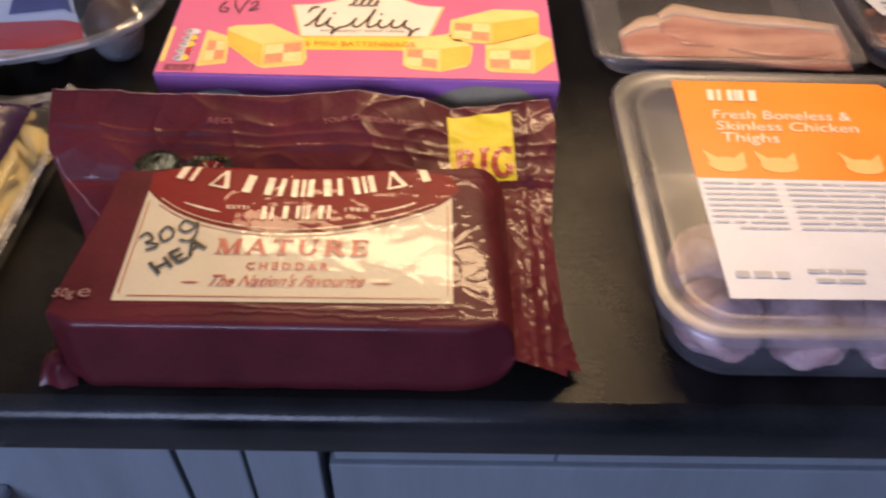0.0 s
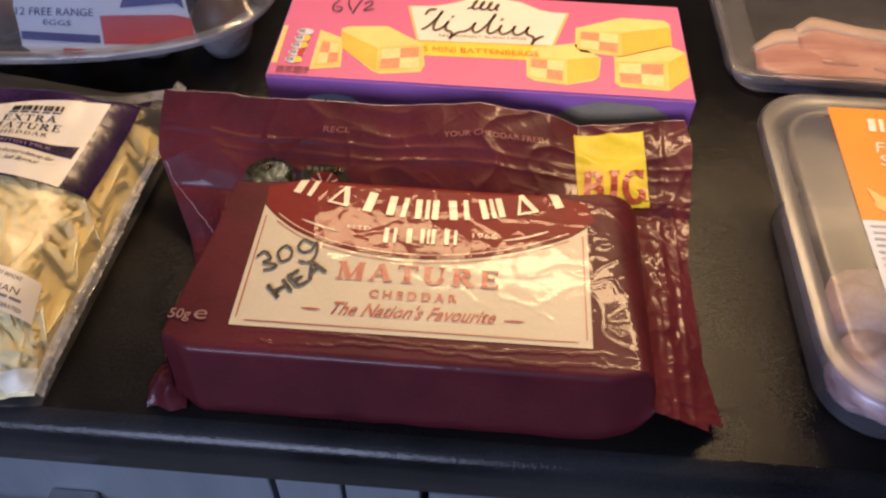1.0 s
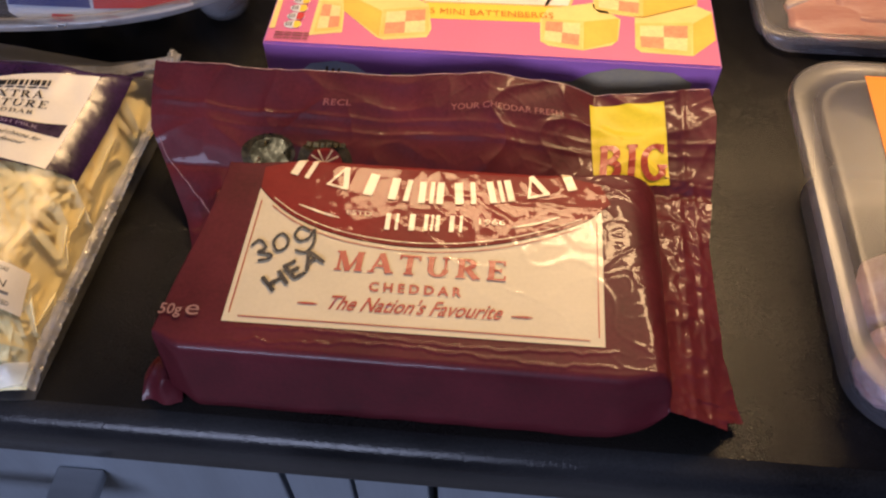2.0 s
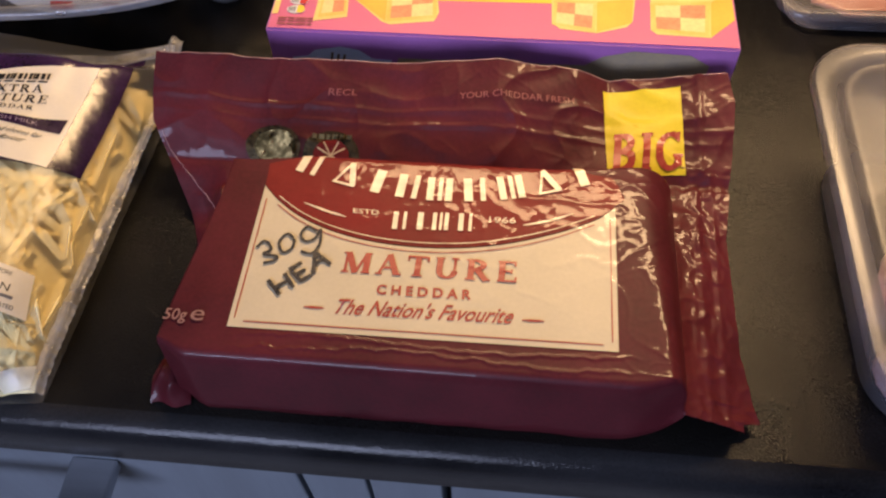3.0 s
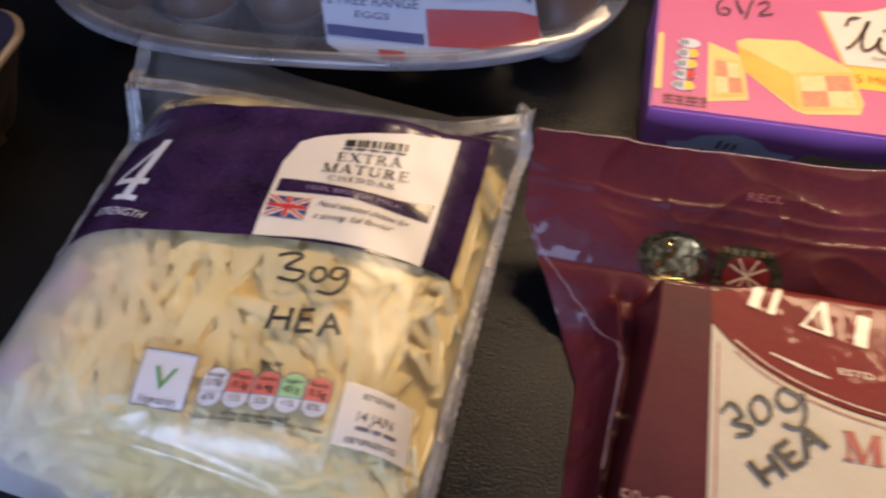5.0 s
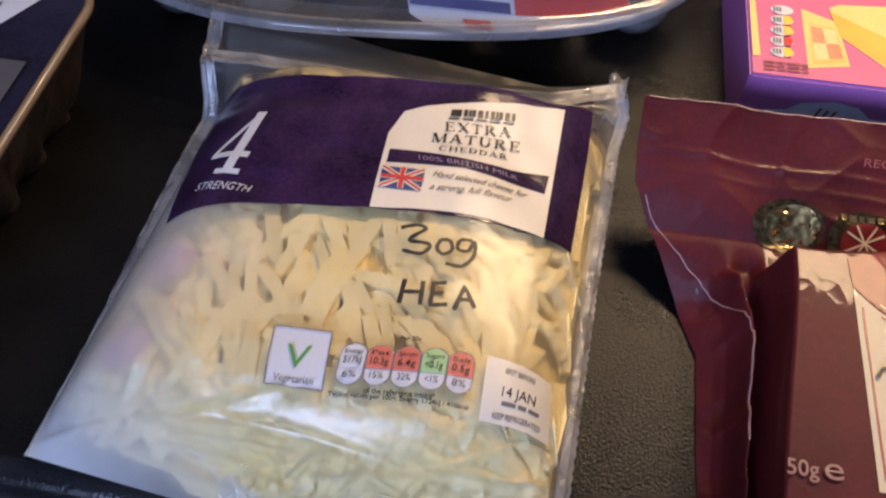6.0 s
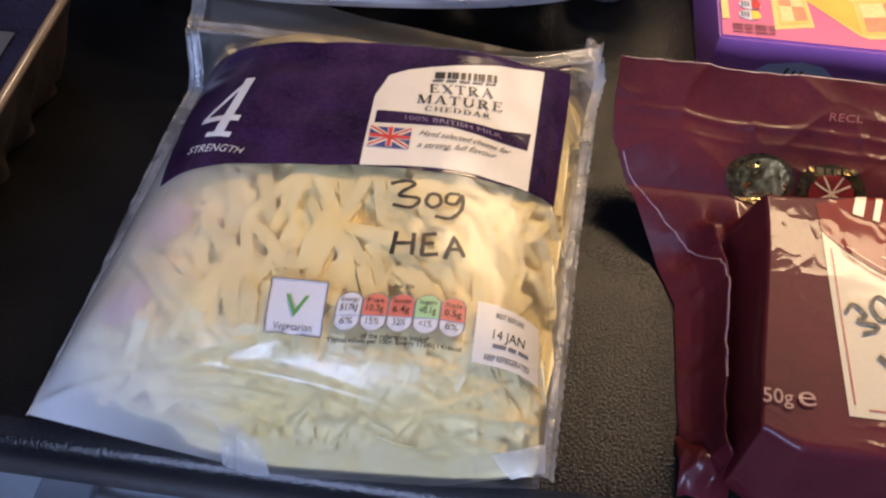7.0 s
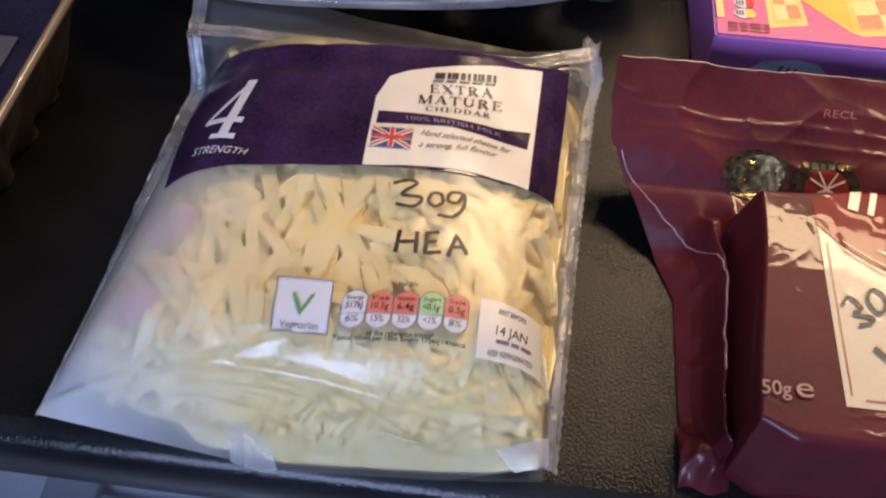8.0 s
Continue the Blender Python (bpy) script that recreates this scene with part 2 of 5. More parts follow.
def curve(pts, x):
    """Smooth interpolation through a short table of (x, value)."""
    if x <= pts[0][0]:
        return pts[0][1]
    for (x0, v0), (x1, v1) in zip(pts, pts[1:]):
        if x <= x1:
            return lerp(v0, v1, (x - x0) / (x1 - x0))
    return pts[-1][1]


PACK_L, PACK_R = -0.060, 0.121
HEAD_TOP = [(-0.105, 0.046), (0.0, 0.0385), (0.05, 0.041), (0.085, 0.034), (0.1, 0.0275), (0.132, 0.031), (0.155, 0.033)]
HEAD_Y = [(-0.105, 0.1635), (0.1, 0.176), (0.155, 0.179)]


def pack_back(x):
    """Where the top of the block ends towards the standing seal."""
    return 0.1085 + 0.0045 * ss(0.07, 0.12, x) - 0.003 * ss(-0.02, -0.05, x)


def pack_z(x, y):
    """Height of the cheese pack's film over the worktop, from its leaning front on."""
    d = min(1.0, max(0.0, 0.0195 - y) / 0.0034)
    front = 0.0034 * (1 - math.sqrt(1 - d * d)) + 0.0288 * max(0.0, 0.0161 - y) / 0.0036
    back = pack_back(x)
    top = 0.0165 + 0.0267 * (1 - ss(back, back + 0.0105, y)) - front
    yt, zt = curve(HEAD_Y, x), curve(HEAD_TOP, x)
    k = min(1.0, max(0.0, (y - 0.126) / (yt - 0.126)))
    return lerp(top, zt, k ** 0.85) if k > 0 else top


BAG_L = [(0.0, -0.289), (0.13, -0.2865), (0.5, -0.2805), (0.62, -0.279), (0.8, -0.2755), (0.9, -0.2785), (1.0, -0.281)]
BAG_R = [(0.0, -0.1205), (0.5, -0.1165), (0.85, -0.1125), (0.93, -0.110), (1.0, -0.114)]
BAG_F = [(0.0, 0.0115), (0.2, 0.008), (0.5, 0.003), (0.8, 0.0065), (1.0, 0.0105)]
BAG_B = [(0.0, 0.205), (0.25, 0.2), (0.5, 0.191), (0.85, 0.183), (1.0, 0.1905)]


def bag_uv(x, y):
    u, v = 0.5, 0.5
    for _ in range(6):
        f, b = curve(BAG_F, u), curve(BAG_B, u)
        v = (y - f) / (b - f)
        l, r = curve(BAG_L, v), curve(BAG_R, v)
        u = (x - l) / (r - l)
    return u, v


def bag_h(u, v):
    """Height of the grated cheese bag's upper film over the worktop."""
    u, v = min(1.0, max(0.0, u)), min(1.0, max(0.0, v))
    w = 2 * u - 1
    across = 1 - abs(w) ** (5 if w > 0 else 3.6)
    front = 1 - (1 - min(1.0, v / 0.2)) ** 2.6
    zip_v = lerp(0.835, 0.95, u)
    m = ss(zip_v - 0.07, zip_v + 0.015, v)
    back = 1 - 0.09 * ss(0.45, 0.8, v)
    head = 0.017 + 0.004 * ss(0.9, 1.0, v) + 0.004 * (1 - u)
    lift = 0.010 * ss(0.8, 1.0, u) * (1 - m)
    return 0.0025 + lift + lerp(0.0455 * across * front * back, head, m)


def bag_z(x, y):
    return bag_h(*bag_uv(x, y))


def thing(name, at, label, category, group="", kind=""):
    ob = new(name)
    ob.location = at
    ob.empty_display_size = 0.01
    return tagged(ob, label, category, group, kind)


def root_place(ob):
    p = Vector(ob.location)
    while ob.parent:
        ob = ob.parent
        p += ob.location
    return p


def part(name, bm, mat, parent, label="", smooth=False):
    """Links a bmesh, given in world coordinates, as one mesh under a thing or a part."""
    if parent is not None:
        bmesh.ops.translate(bm, verts=bm.verts, vec=-root_place(parent))
    me = bpy.data.meshes.new(name)
    bm.to_mesh(me)
    bm.free()
    me.materials.append(mat)
    if smooth:
        me.shade_smooth()
    ob = new(name, me)
    ob.parent = parent
    return tagged(ob, label)


def block(name, lo, hi, mat, parent=None, bevel=0.0, label="", segments=2):
    bm = bmesh.new()
    bmesh.ops.create_cube(bm, size=1)
    lo, hi = Vector(lo), Vector(hi)
    for v in bm.verts:
        v.co = Vector([lerp(lo[i], hi[i], v.co[i] + 0.5) for i in range(3)])
    if bevel:
        bmesh.ops.bevel(bm, geom=bm.edges[:], offset=bevel, segments=segments, affect="EDGES", profile=0.5)
    return part(name, bm, mat, parent, label)


def grid_mesh(rows, closed=False):
    """A bmesh from rows of points."""
    bm = bmesh.new()
    vs = [[bm.verts.new(p) for p in row] for row in rows]
    for a, b in zip(vs, vs[1:]):
        n = len(a)
        for i in range(n if closed else n - 1):
            bm.faces.new((a[i], a[(i + 1) % n], b[(i + 1) % n], b[i]))
    return bm


def drape(bm, surf, lift, step):
    """Cuts a flat bmesh along a grid and lays it on a surface."""
    if step and bm.verts:
        for axis in (0, 1):
            lo, hi = min(v.co[axis] for v in bm.verts), max(v.co[axis] for v in bm.verts)
            c = math.ceil(lo / step) * step
            while c < hi:
                no = Vector((0, 0, 0))
                no[axis] = 1
                bmesh.ops.bisect_plane(bm, geom=bm.verts[:] + bm.edges[:] + bm.faces[:], plane_co=no * c, plane_no=no, dist=1e-7)
                c += step
    for v in bm.verts:
        v.co.z = TOP + surf(v.co.x, v.co.y) + lift
    bmesh.ops.recalc_face_normals(bm, faces=bm.faces[:])
    if bm.faces and sum(f.normal.z * f.calc_area() for f in bm.faces) < 0:
        bmesh.ops.reverse_faces(bm, faces=bm.faces[:])
    return bm


def sheet(name, points, surf, mat, parent, lift=0.0004, step=0.004, label=""):
    """A printed patch with the outline given in millimetres of the plan."""
    bm = bmesh.new()
    bm.faces.new([bm.verts.new((x * MM, y * MM, 0)) for x, y in points])
    bmesh.ops.triangulate(bm, faces=bm.faces[:])
    return part(name, drape(bm, surf, lift, step), mat, parent, label, smooth=True)


def smooth_line(points, n=6):
    out = []
    p = [Vector((*a, 0)) for a in points]
    for i in range(len(p) - 1):
        a, b, c, d = p[max(0, i - 1)], p[i], p[i + 1], p[min(len(p) - 1, i + 2)]
        for j in range(n):
            t = j / n
            out.append(0.5 * (2 * b + (c - a) * t + (2 * a - 5 * b + 4 * c - d) * t * t + (3 * b - 3 * c + d - a) * t ** 3))
    return out + [p[-1]]


def stroke(name, lines, width, surf, mat, parent, lift=0.0009, label="", taper=0.0, curved=True):
    """Pen strokes or printed rules through points in millimetres."""
    bm = bmesh.new()
    for points in lines:
        line = smooth_line(points)
        if not curved:
            line = [Vector((*a, 0)).lerp(Vector((*b, 0)), j / 5) for a, b in zip(points, points[1:]) for j in range(5)] + [Vector((*points[-1], 0))]
        sides = []
        for i, p in enumerate(line):
            d = (line[min(i + 1, len(line) - 1)] - line[max(i - 1, 0)]).normalized()
            w = 0.5 * width * (1 - taper * abs(2 * i / (len(line) - 1) - 1) ** 2) * (1 + 0.12 * math.sin(i * 1.7))
            s = Vector((-d.y, d.x, 0)) * w
            sides.append((bm.verts.new((p - s) * MM), bm.verts.new((p + s) * MM)))
        for (a, b), (c, d) in zip(sides, sides[1:]):
            bm.faces.new((a, b, d, c))
    return part(name, drape(bm, surf, lift, 0), mat, parent, label)


def lettering(body, bl, br, tl, surf, mat, parent, lift=0.0009, name="printed_text", bold=0.0, step=0.0, label=""):
    """Words set between the two ends of a baseline and up to the capitals' height, in millimetres."""
    cu = bpy.data.curves.new("words", "FONT")
    cu.body, cu.size, cu.resolution_u, cu.offset = body, 1.0, 3, bold
    ob = bpy.data.objects.new("words", cu)
    me = ob.to_mesh()
    bm = bmesh.new()
    bm.from_mesh(me)
    ob.to_mesh_clear()
    bpy.data.objects.remove(ob)
    bpy.data.curves.remove(cu)
    lo, hi = min(v.co.x for v in bm.verts), max(v.co.x for v in bm.verts)
    bl, br, tl = (Vector((*p, 0)) * MM for p in (bl, br, tl))
    for v in bm.verts:
        v.co = bl + (br - bl) * ((v.co.x - lo) / (hi - lo)) + (tl - bl) * (v.co.y / 0.72)
    return part(name, drape(bm, surf, lift, step), mat, parent, label)


def bars(name, bl, br, tl, surf, mat, parent, widths, lift=0.0009, slant=0.0):
    """Plain upright bars in a row, for marks and small print that are not words."""
    bl, br, tl = (Vector((*p, 0)) * MM for p in (bl, br, tl))
    bm = bmesh.new()
    total = sum(abs(w) for w in widths)
    x = 0.0
    for w in widths:
        if w > 0:
            a, b = x / total, (x + w) / total
            q = [bl + (br - bl) * a, bl + (br - bl) * b, bl + (br - bl) * (b + slant) + (tl - bl), bl + (br - bl) * (a + slant) + (tl - bl)]
            bm.faces.new([bm.verts.new(p) for p in q])
        x += abs(w)
    return part(name, drape(bm, surf, lift, 0.003), mat, parent)


# glyphs with slab feet: line = ("l", x0, y0, x1, y1, width), arc = ("a", cx, cy, rx, ry, from, to, width), foot = ("f", x, y, half)
THK, THN = 0.21, 0.09
GLYPHS = {
    "M": (1.12, [("l", 0.16, 0, 0.16, 1, THN), ("l", 0.20, 1, 0.56, 0, THK), ("l", 0.56, 0, 0.92, 1, THN), ("l", 0.95, 0, 0.95, 1, THK), ("f", 0.16, 0, 0.15), ("f", 0.95, 0, 0.17), ("f", 0.14, 1, 0.13), ("f", 0.98, 1, 0.14)]),
    "A": (0.98, [("l", 0.14, 0, 0.47, 1, THN), ("l", 0.47, 1, 0.83, 0, THK), ("l", 0.27, 0.34, 0.68, 0.34, THN), ("f", 0.14, 0, 0.14), ("f", 0.84, 0, 0.17)]),
    "T": (0.86, [("l", 0.43, 0, 0.43, 1, THK), ("l", 0.02, 0.95, 0.84, 0.95, 0.1), ("l", 0.05, 0.98, 0.05, 0.74, 0.07), ("l", 0.81, 0.98, 0.81, 0.74, 0.07), ("f", 0.43, 0, 0.2)]),
    "U": (0.98, [("l", 0.20, 0.36, 0.20, 1, THK), ("l", 0.78, 0.36, 0.78, 1, THN), ("a", 0.49, 0.37, 0.29, 0.33, 180, 360, THK), ("f", 0.20, 1, 0.18), ("f", 0.78, 1, 0.15)]),
    "R": (0.98, [("l", 0.22, 0, 0.22, 1, THK), ("a", 0.30, 0.73, 0.38, 0.22, -90, 90, THK), ("l", 0.44, 0.5, 0.82, 0, THK), ("f", 0.22, 0, 0.2), ("f", 0.86, 0, 0.12), ("f", 0.16, 1, 0.14)]),
    "E": (0.84, [("l", 0.22, 0, 0.22, 1, THK), ("l", 0.06, 0.96, 0.74, 0.96, THN), ("l", 0.2, 0.51, 0.6, 0.51, THN), ("l", 0.06, 0.04, 0.78, 0.04, THN), ("l", 0.71, 1, 0.71, 0.76, 0.07), ("l", 0.75, 0, 0.75, 0.26, 0.07), ("l", 0.58, 0.4, 0.58, 0.62, 0.07)]),
    "B": (0.92, [("l", 0.22, 0, 0.22, 1, THK), ("a", 0.34, 0.75, 0.34, 0.2, -90, 90, THK), ("a", 0.34, 0.28, 0.40, 0.23, -90, 90, THK), ("l", 0.05, 0.04, 0.36, 0.04, THN), ("l", 0.05, 0.96, 0.36, 0.96, THN)]),
    "I": (0.46, [("l", 0.23, 0, 0.23, 1, THK), ("f", 0.23, 0, 0.2), ("f", 0.23, 1, 0.2)]),
    "G": (1.0, [("a", 0.52, 0.5, 0.40, 0.45, 50, 330, THK), ("l", 0.80, 0.08, 0.80, 0.42, THK), ("f", 0.80, 0.42, 0.18), ("l", 0.80, 0.98, 0.80, 0.72, 0.07)]),
    "X": (0.98, [("l", 0.16, 1, 0.82, 0, THK), ("l", 0.82, 1, 0.16, 0, THN), ("f", 0.16, 0, 0.15), ("f", 0.84, 0, 0.16), ("f", 0.16, 1, 0.16), ("f", 0.82, 1, 0.15)]),
    "C": (0.94, [("a", 0.52, 0.5, 0.40, 0.45, 48, 312, THK), ("l", 0.80, 0.98, 0.80, 0.70, 0.07)]),
    "H": (1.06, [("l", 0.22, 0, 0.22, 1, THK), ("l", 0.84, 0, 0.84, 1, THK), ("l", 0.22, 0.51, 0.84, 0.51, THN), ("f", 0.22, 0, 0.19), ("f", 0.84, 0, 0.19), ("f", 0.22, 1, 0.19), ("f", 0.84, 1, 0.19)]),
    "D": (1.0, [("l", 0.22, 0, 0.22, 1, THK), ("a", 0.36, 0.5, 0.48, 0.45, -90, 90, THK), ("l", 0.05, 0.04, 0.38, 0.04, THN), ("l", 0.05, 0.96, 0.38, 0.96, THN)]),
    "4": (0.80, [("l", 0.53, 0, 0.53, 1, 0.19), ("l", 0.55, 0.98, 0.05, 0.30, 0.07), ("l", 0.03, 0.29, 0.78, 0.29, 0.09), ("f", 0.53, 0, 0.24)]),
    # plain bars and triangles for makers' marks
    "tent": (0.98, [("l", 0.14, 0.05, 0.47, 1, THN), ("l", 0.47, 1, 0.82, 0.05, THK), ("l", 0.08, 0.04, 0.90, 0.04, THN)]),
    "post": (0.46, [("l", 0.23, 0, 0.23, 1, 0.3)]),
    "duo": (0.86, [("l", 0.22, 0, 0.22, 1, 0.26), ("l", 0.66, 0, 0.66, 1, 0.16)]),
    "trio": (0.86, [("l", 0.14, 0, 0.14, 1, THK), ("l", 0.44, 0, 0.44, 1, 0.13), ("l", 0.70, 0, 0.70, 1, THK)]),
}


def serif_word(glyphs, bl, br, tl, surf, mat, parent, lift=0.0009, name="printed_text", weight=1.0, gap=0.12, label=""):
    """Roman letters or plain shapes set between the ends of a baseline and up to the capitals' height, in millimetres."""
    bl, br, tl = (Vector((*p, 0)) * MM for p in (bl, br, tl))
    total = sum(GLYPHS[g][0] for g in glyphs) + gap * (len(glyphs) - 1)
    bm, layers, x0, layer = bmesh.new(), {}, 0.0, 0
    split = name == "brand_mark"

    def vert(x, y):
        v = bm.verts.new(bl + (br - bl) * ((x0 + x) / total) + (tl - bl) * y)
        layers[v] = layer
        return v

    def ribbon(line, widths):
        sides = []
        for i, (x, y) in enumerate(line):
            a, b = line[max(0, i - 1)], line[min(len(line) - 1, i + 1)]
            dx, dy = b[0] - a[0], b[1] - a[1]
            n = math.hypot(dx, dy) or 1.0
            w = widths[i] / 2
            sides.append((vert(x - dy / n * w, y + dx / n * w), vert(x + dy / n * w, y - dx / n * w)))
        for (a, b), (c, d) in zip(sides, sides[1:]):
            bm.faces.new((a, b, d, c))
    for g in glyphs:
        for piece in GLYPHS[g][1]:
            layer += 1
            if piece[0] == "l":
                _, xa, ya, xb, yb, w = piece
                ribbon([(lerp(xa, xb, i / 6), lerp(ya, yb, i / 6)) for i in range(7)], [w * weight] * 7)
            elif piece[0] == "a":
                _, cx, cy, rx, ry, a0, a1, w = piece
                angles = [radians(lerp(a0, a1, i / 20)) for i in range(21)]
                ribbon([(cx + rx * math.cos(a), cy + ry * math.sin(a)) for a in angles], [lerp(THN, w, abs(math.cos(a)) ** 1.2) * weight for a in angles])
            else:
                _, x, y, half = piece
                y = y + 0.035 if y < 0.2 else y - 0.035
                ribbon([(x - half, y), (x, y), (x + half, y)], [0.07 * weight] * 3)
            if split:
                # each bar of a maker's mark is a piece of its own
                part(name, drape(bm, surf, lift + 0.00002 * (layer % 7), 0), mat, parent, label)
                bm = bmesh.new()
        x0 += GLYPHS[g][0] + gap
    if split:
        bm.free()
        return None
    drape(bm, surf, lift, 0)
    for v, k in layers.items():
        v.co.z += 0.00002 * (k % 7)
    return part(name, bm, mat, parent, label)


# ---- the room ----
def shell(name, lo, hi, mat):
    return tagged(block(name, lo, hi, mat), kind="structure")


shell("floor", (-2.6, -2.0, -0.1), (2.6, 0.65, 0.0), M["floor"])
shell("ceiling", (-2.6, -2.0, 2.4), (2.6, 0.65, 2.5), M["white"])
shell("wall_north", (-2.5, 0.62, 0.0), (2.5, 0.72, 2.4), M["splashback"])
shell("wall_east", (2.5, -2.0, 0.0), (2.6, 0.72, 2.4), M["wall"])
shell("wall_west", (-2.6, -2.0, 0.0), (-2.5, 0.72, 2.4), M["wall"])
shell("wall_south_below", (-2.5, -2.0, 0.0), (2.5, -1.9, 1.45), M["wall"])
shell("wall_south_above", (-2.5, -2.0, 2.25), (2.5, -1.9, 2.4), M["wall"])
shell("wall_south_left", (-2.5, -2.0, 1.45), (-1.15, -1.9, 2.25), M["wall"])
shell("wall_south_right", (0.05, -2.0, 1.45), (2.5, -1.9, 2.25), M["wall"])
window = tagged(new("window_1"), "white framed kitchen window in the far wall", "window", kind="structure")
window.location = (-0.55, -1.95, 1.45)
for lo, hi in (((-1.15, 1.45), (0.05, 1.50)), ((-1.15, 2.20), (0.05, 2.25)), ((-1.15, 1.50), (-1.10, 2.20)), ((0.0, 1.50), (0.05, 2.20)), ((-0.57, 1.50), (-0.53, 2.20))):
    block("window_frame", (lo[0], -1.98, lo[1]), (hi[0], -1.92, hi[1]), M["white"], window, 0.004)

# wall units over the worktop, with the light under them
units = thing("wall_cupboard", (0.0, 0.62, 1.42), "pale wall cupboard over the worktop", "cupboard")
block("body", (-1.2, 0.30, 1.42), (1.2, 0.618, 2.1), M["door"], units, 0.003)
fitting = thing("undercabinet_lamp", (0.155, 0.43, 1.418), "slim strip lamp fixed under the wall cupboard", "lamp")
block("housing", (-0.155, 0.395, 1.404), (0.465, 0.465, 1.419), M["white"], fitting, 0.003)

# worktop with a rounded front edge
R, THICK = 0.011, 0.030
edge = [(0.60, 0.0), (0.30, 0.0), (0.12, 0.0), (0.05, 0.0), (0.02, 0.0)]
edge += [(R - R * math.sin(a * math.pi / 32), -R + R * math.cos(a * math.pi / 32)) for a in range(0, 17)]
edge += [(0.0, -THICK + 0.003), (0.001, -THICK + 0.001), (0.003, -THICK), (0.60, -THICK)]
rows = [[(x, y, TOP + z) for y, z in edge] for x in np.linspace(-1.5, 1.5, 13)]
bm = grid_mesh(rows)
for row in (rows[0], rows[-1]):
    bm.faces.new([bm.verts.new(p) for p in row])
bmesh.ops.remove_doubles(bm, verts=bm.verts, dist=1e-6)
bmesh.ops.recalc_face_normals(bm, faces=bm.faces)
tagged(part("worktop", bm, M["worktop"], None, smooth=False), "black mottled laminate worktop with a rounded front edge", "worktop", kind="structure")
top_mesh = bpy.data.objects["worktop"].data
top_mesh.shade_smooth()
top_mesh.materials.append(M["worktop_edge"])
for poly in top_mesh.polygons:
    if poly.center.y < R:
        poly.material_index = 1

# base units under it
def base_unit(lo_x, hi_x, label, fronts):
    u = thing("base_unit", ((lo_x + hi_x) / 2, 0.30, 0.0), label, "kitchen unit", "kitchen units")
    block("carcass", (lo_x, 0.055, 0.12), (hi_x, 0.59, TOP - THICK - 0.001), M["gap"], u)
    block("plinth", (lo_x, 0.09, 0.0), (hi_x, 0.11, 0.119), M["door"], u)
    for a, b, z0, z1, y in fronts:
        block("front", (a, y, z0), (b, y + 0.02, z1), M["door"], u, 0.0012)
    return u


drawers = base_unit(-0.50, -0.0430, "pale grained kitchen drawer unit with a steel handle", [(-0.498, -0.0445, 0.62, 0.862, 0.030), (-0.498, -0.0445, 0.125, 0.615, 0.030)])
for x in (-0.342, -0.168):
    block("handle_leg", (x, -0.006, 0.768), (x + 0.026, 0.0298, 0.7755), M["handle"], drawers, 0.0015, "steel handle foot")
block("handle_bar", (-0.342, -0.014, 0.766), (-0.142, -0.006, 0.7775), M["handle"], drawers, 0.002, "steel handle bar")
base_unit(-1.2, -0.503, "pale grained kitchen unit", [(-1.198, -0.505, 0.125, 0.862, 0.030)])
base_unit(-0.0415, 0.0335, "pale grained filler posts between kitchen units", [(-0.0415, -0.0075, 0.125, 0.868, 0.030), (-0.0055, 0.033, 0.125, 0.868, 0.030)])
base_unit(0.036, 0.64, "pale kitchen unit with a thin top rail", [(0.037, 0.638, 0.8630, 0.868, 0.030), (0.040, 0.160, 0.797, 0.8575, 0.036), (0.1615, 0.638, 0.797, 0.8575, 0.036), (0.037, 0.638, 0.125, 0.794, 0.034)])
base_unit(0.642, 1.2, "pale grained kitchen unit", [(0.644, 1.198, 0.125, 0.862, 0.030)])


# ---- cheese block in maroon film ----
pack = thing("cheese_pack", (0.03, 0.09, TOP), "resealable maroon plastic pack holding a block of cheese", "cheese")


def wrinkle(x, y):
    """Creases of the film: fine ridges, deeper towards the edges of the block and on the seals."""
    n1 = 1 - abs(noise.noise(Vector((x * 60, y * 75, 3.1)))) * 2
    n2 = 1 - abs(noise.noise(Vector((x * 150 + 9, y * 180, 7.7)))) * 2
    edge_k = 0.20 + 0.35 * ss(0.045, 0.085, y) * ss(0.118, 0.10, y) * ss(-0.045, 0.0, x) + 0.15 * ss(0.034, 0.022, y) * ss(-0.055, -0.02, x) + 0.5 * ss(0.095, 0.111, y) * ss(-0.03, 0.02, x) + 0.6 * ss(0.100, 0.119, x) + 0.3 * ss(0.118, 0.13, y) + 0.25 * ss(0.0, 0.05, x) * ss(0.035, 0.05, y) * ss(0.12, 0.11, y)
    n1, n2 = max(0.0, n1), max(0.0, n2)
    w = 0.00024 * edge_k * (n1 ** 9 + 0.5 * n2 ** 8) + 0.00005 * noise.noise(Vector((x * 45, y * 60, 6)))
    # two long creases along the front of the top
    for y0, ph, amp in ((0.0222, 0.3, 0.00042), (0.0262, 1.9, 0.00034)):
        yy = y0 + 0.0012 * math.sin(x * 55 + ph) + 0.0014 * noise.noise(Vector((x * 170, ph, 2))) + 0.0005 * noise.noise(Vector((x * 480, ph, 4)))
        w += amp * math.exp(-((y - yy) / 0.0006) ** 2) * ss(-0.045, -0.02, x) * ss(0.112, 0.09, x)
    return w


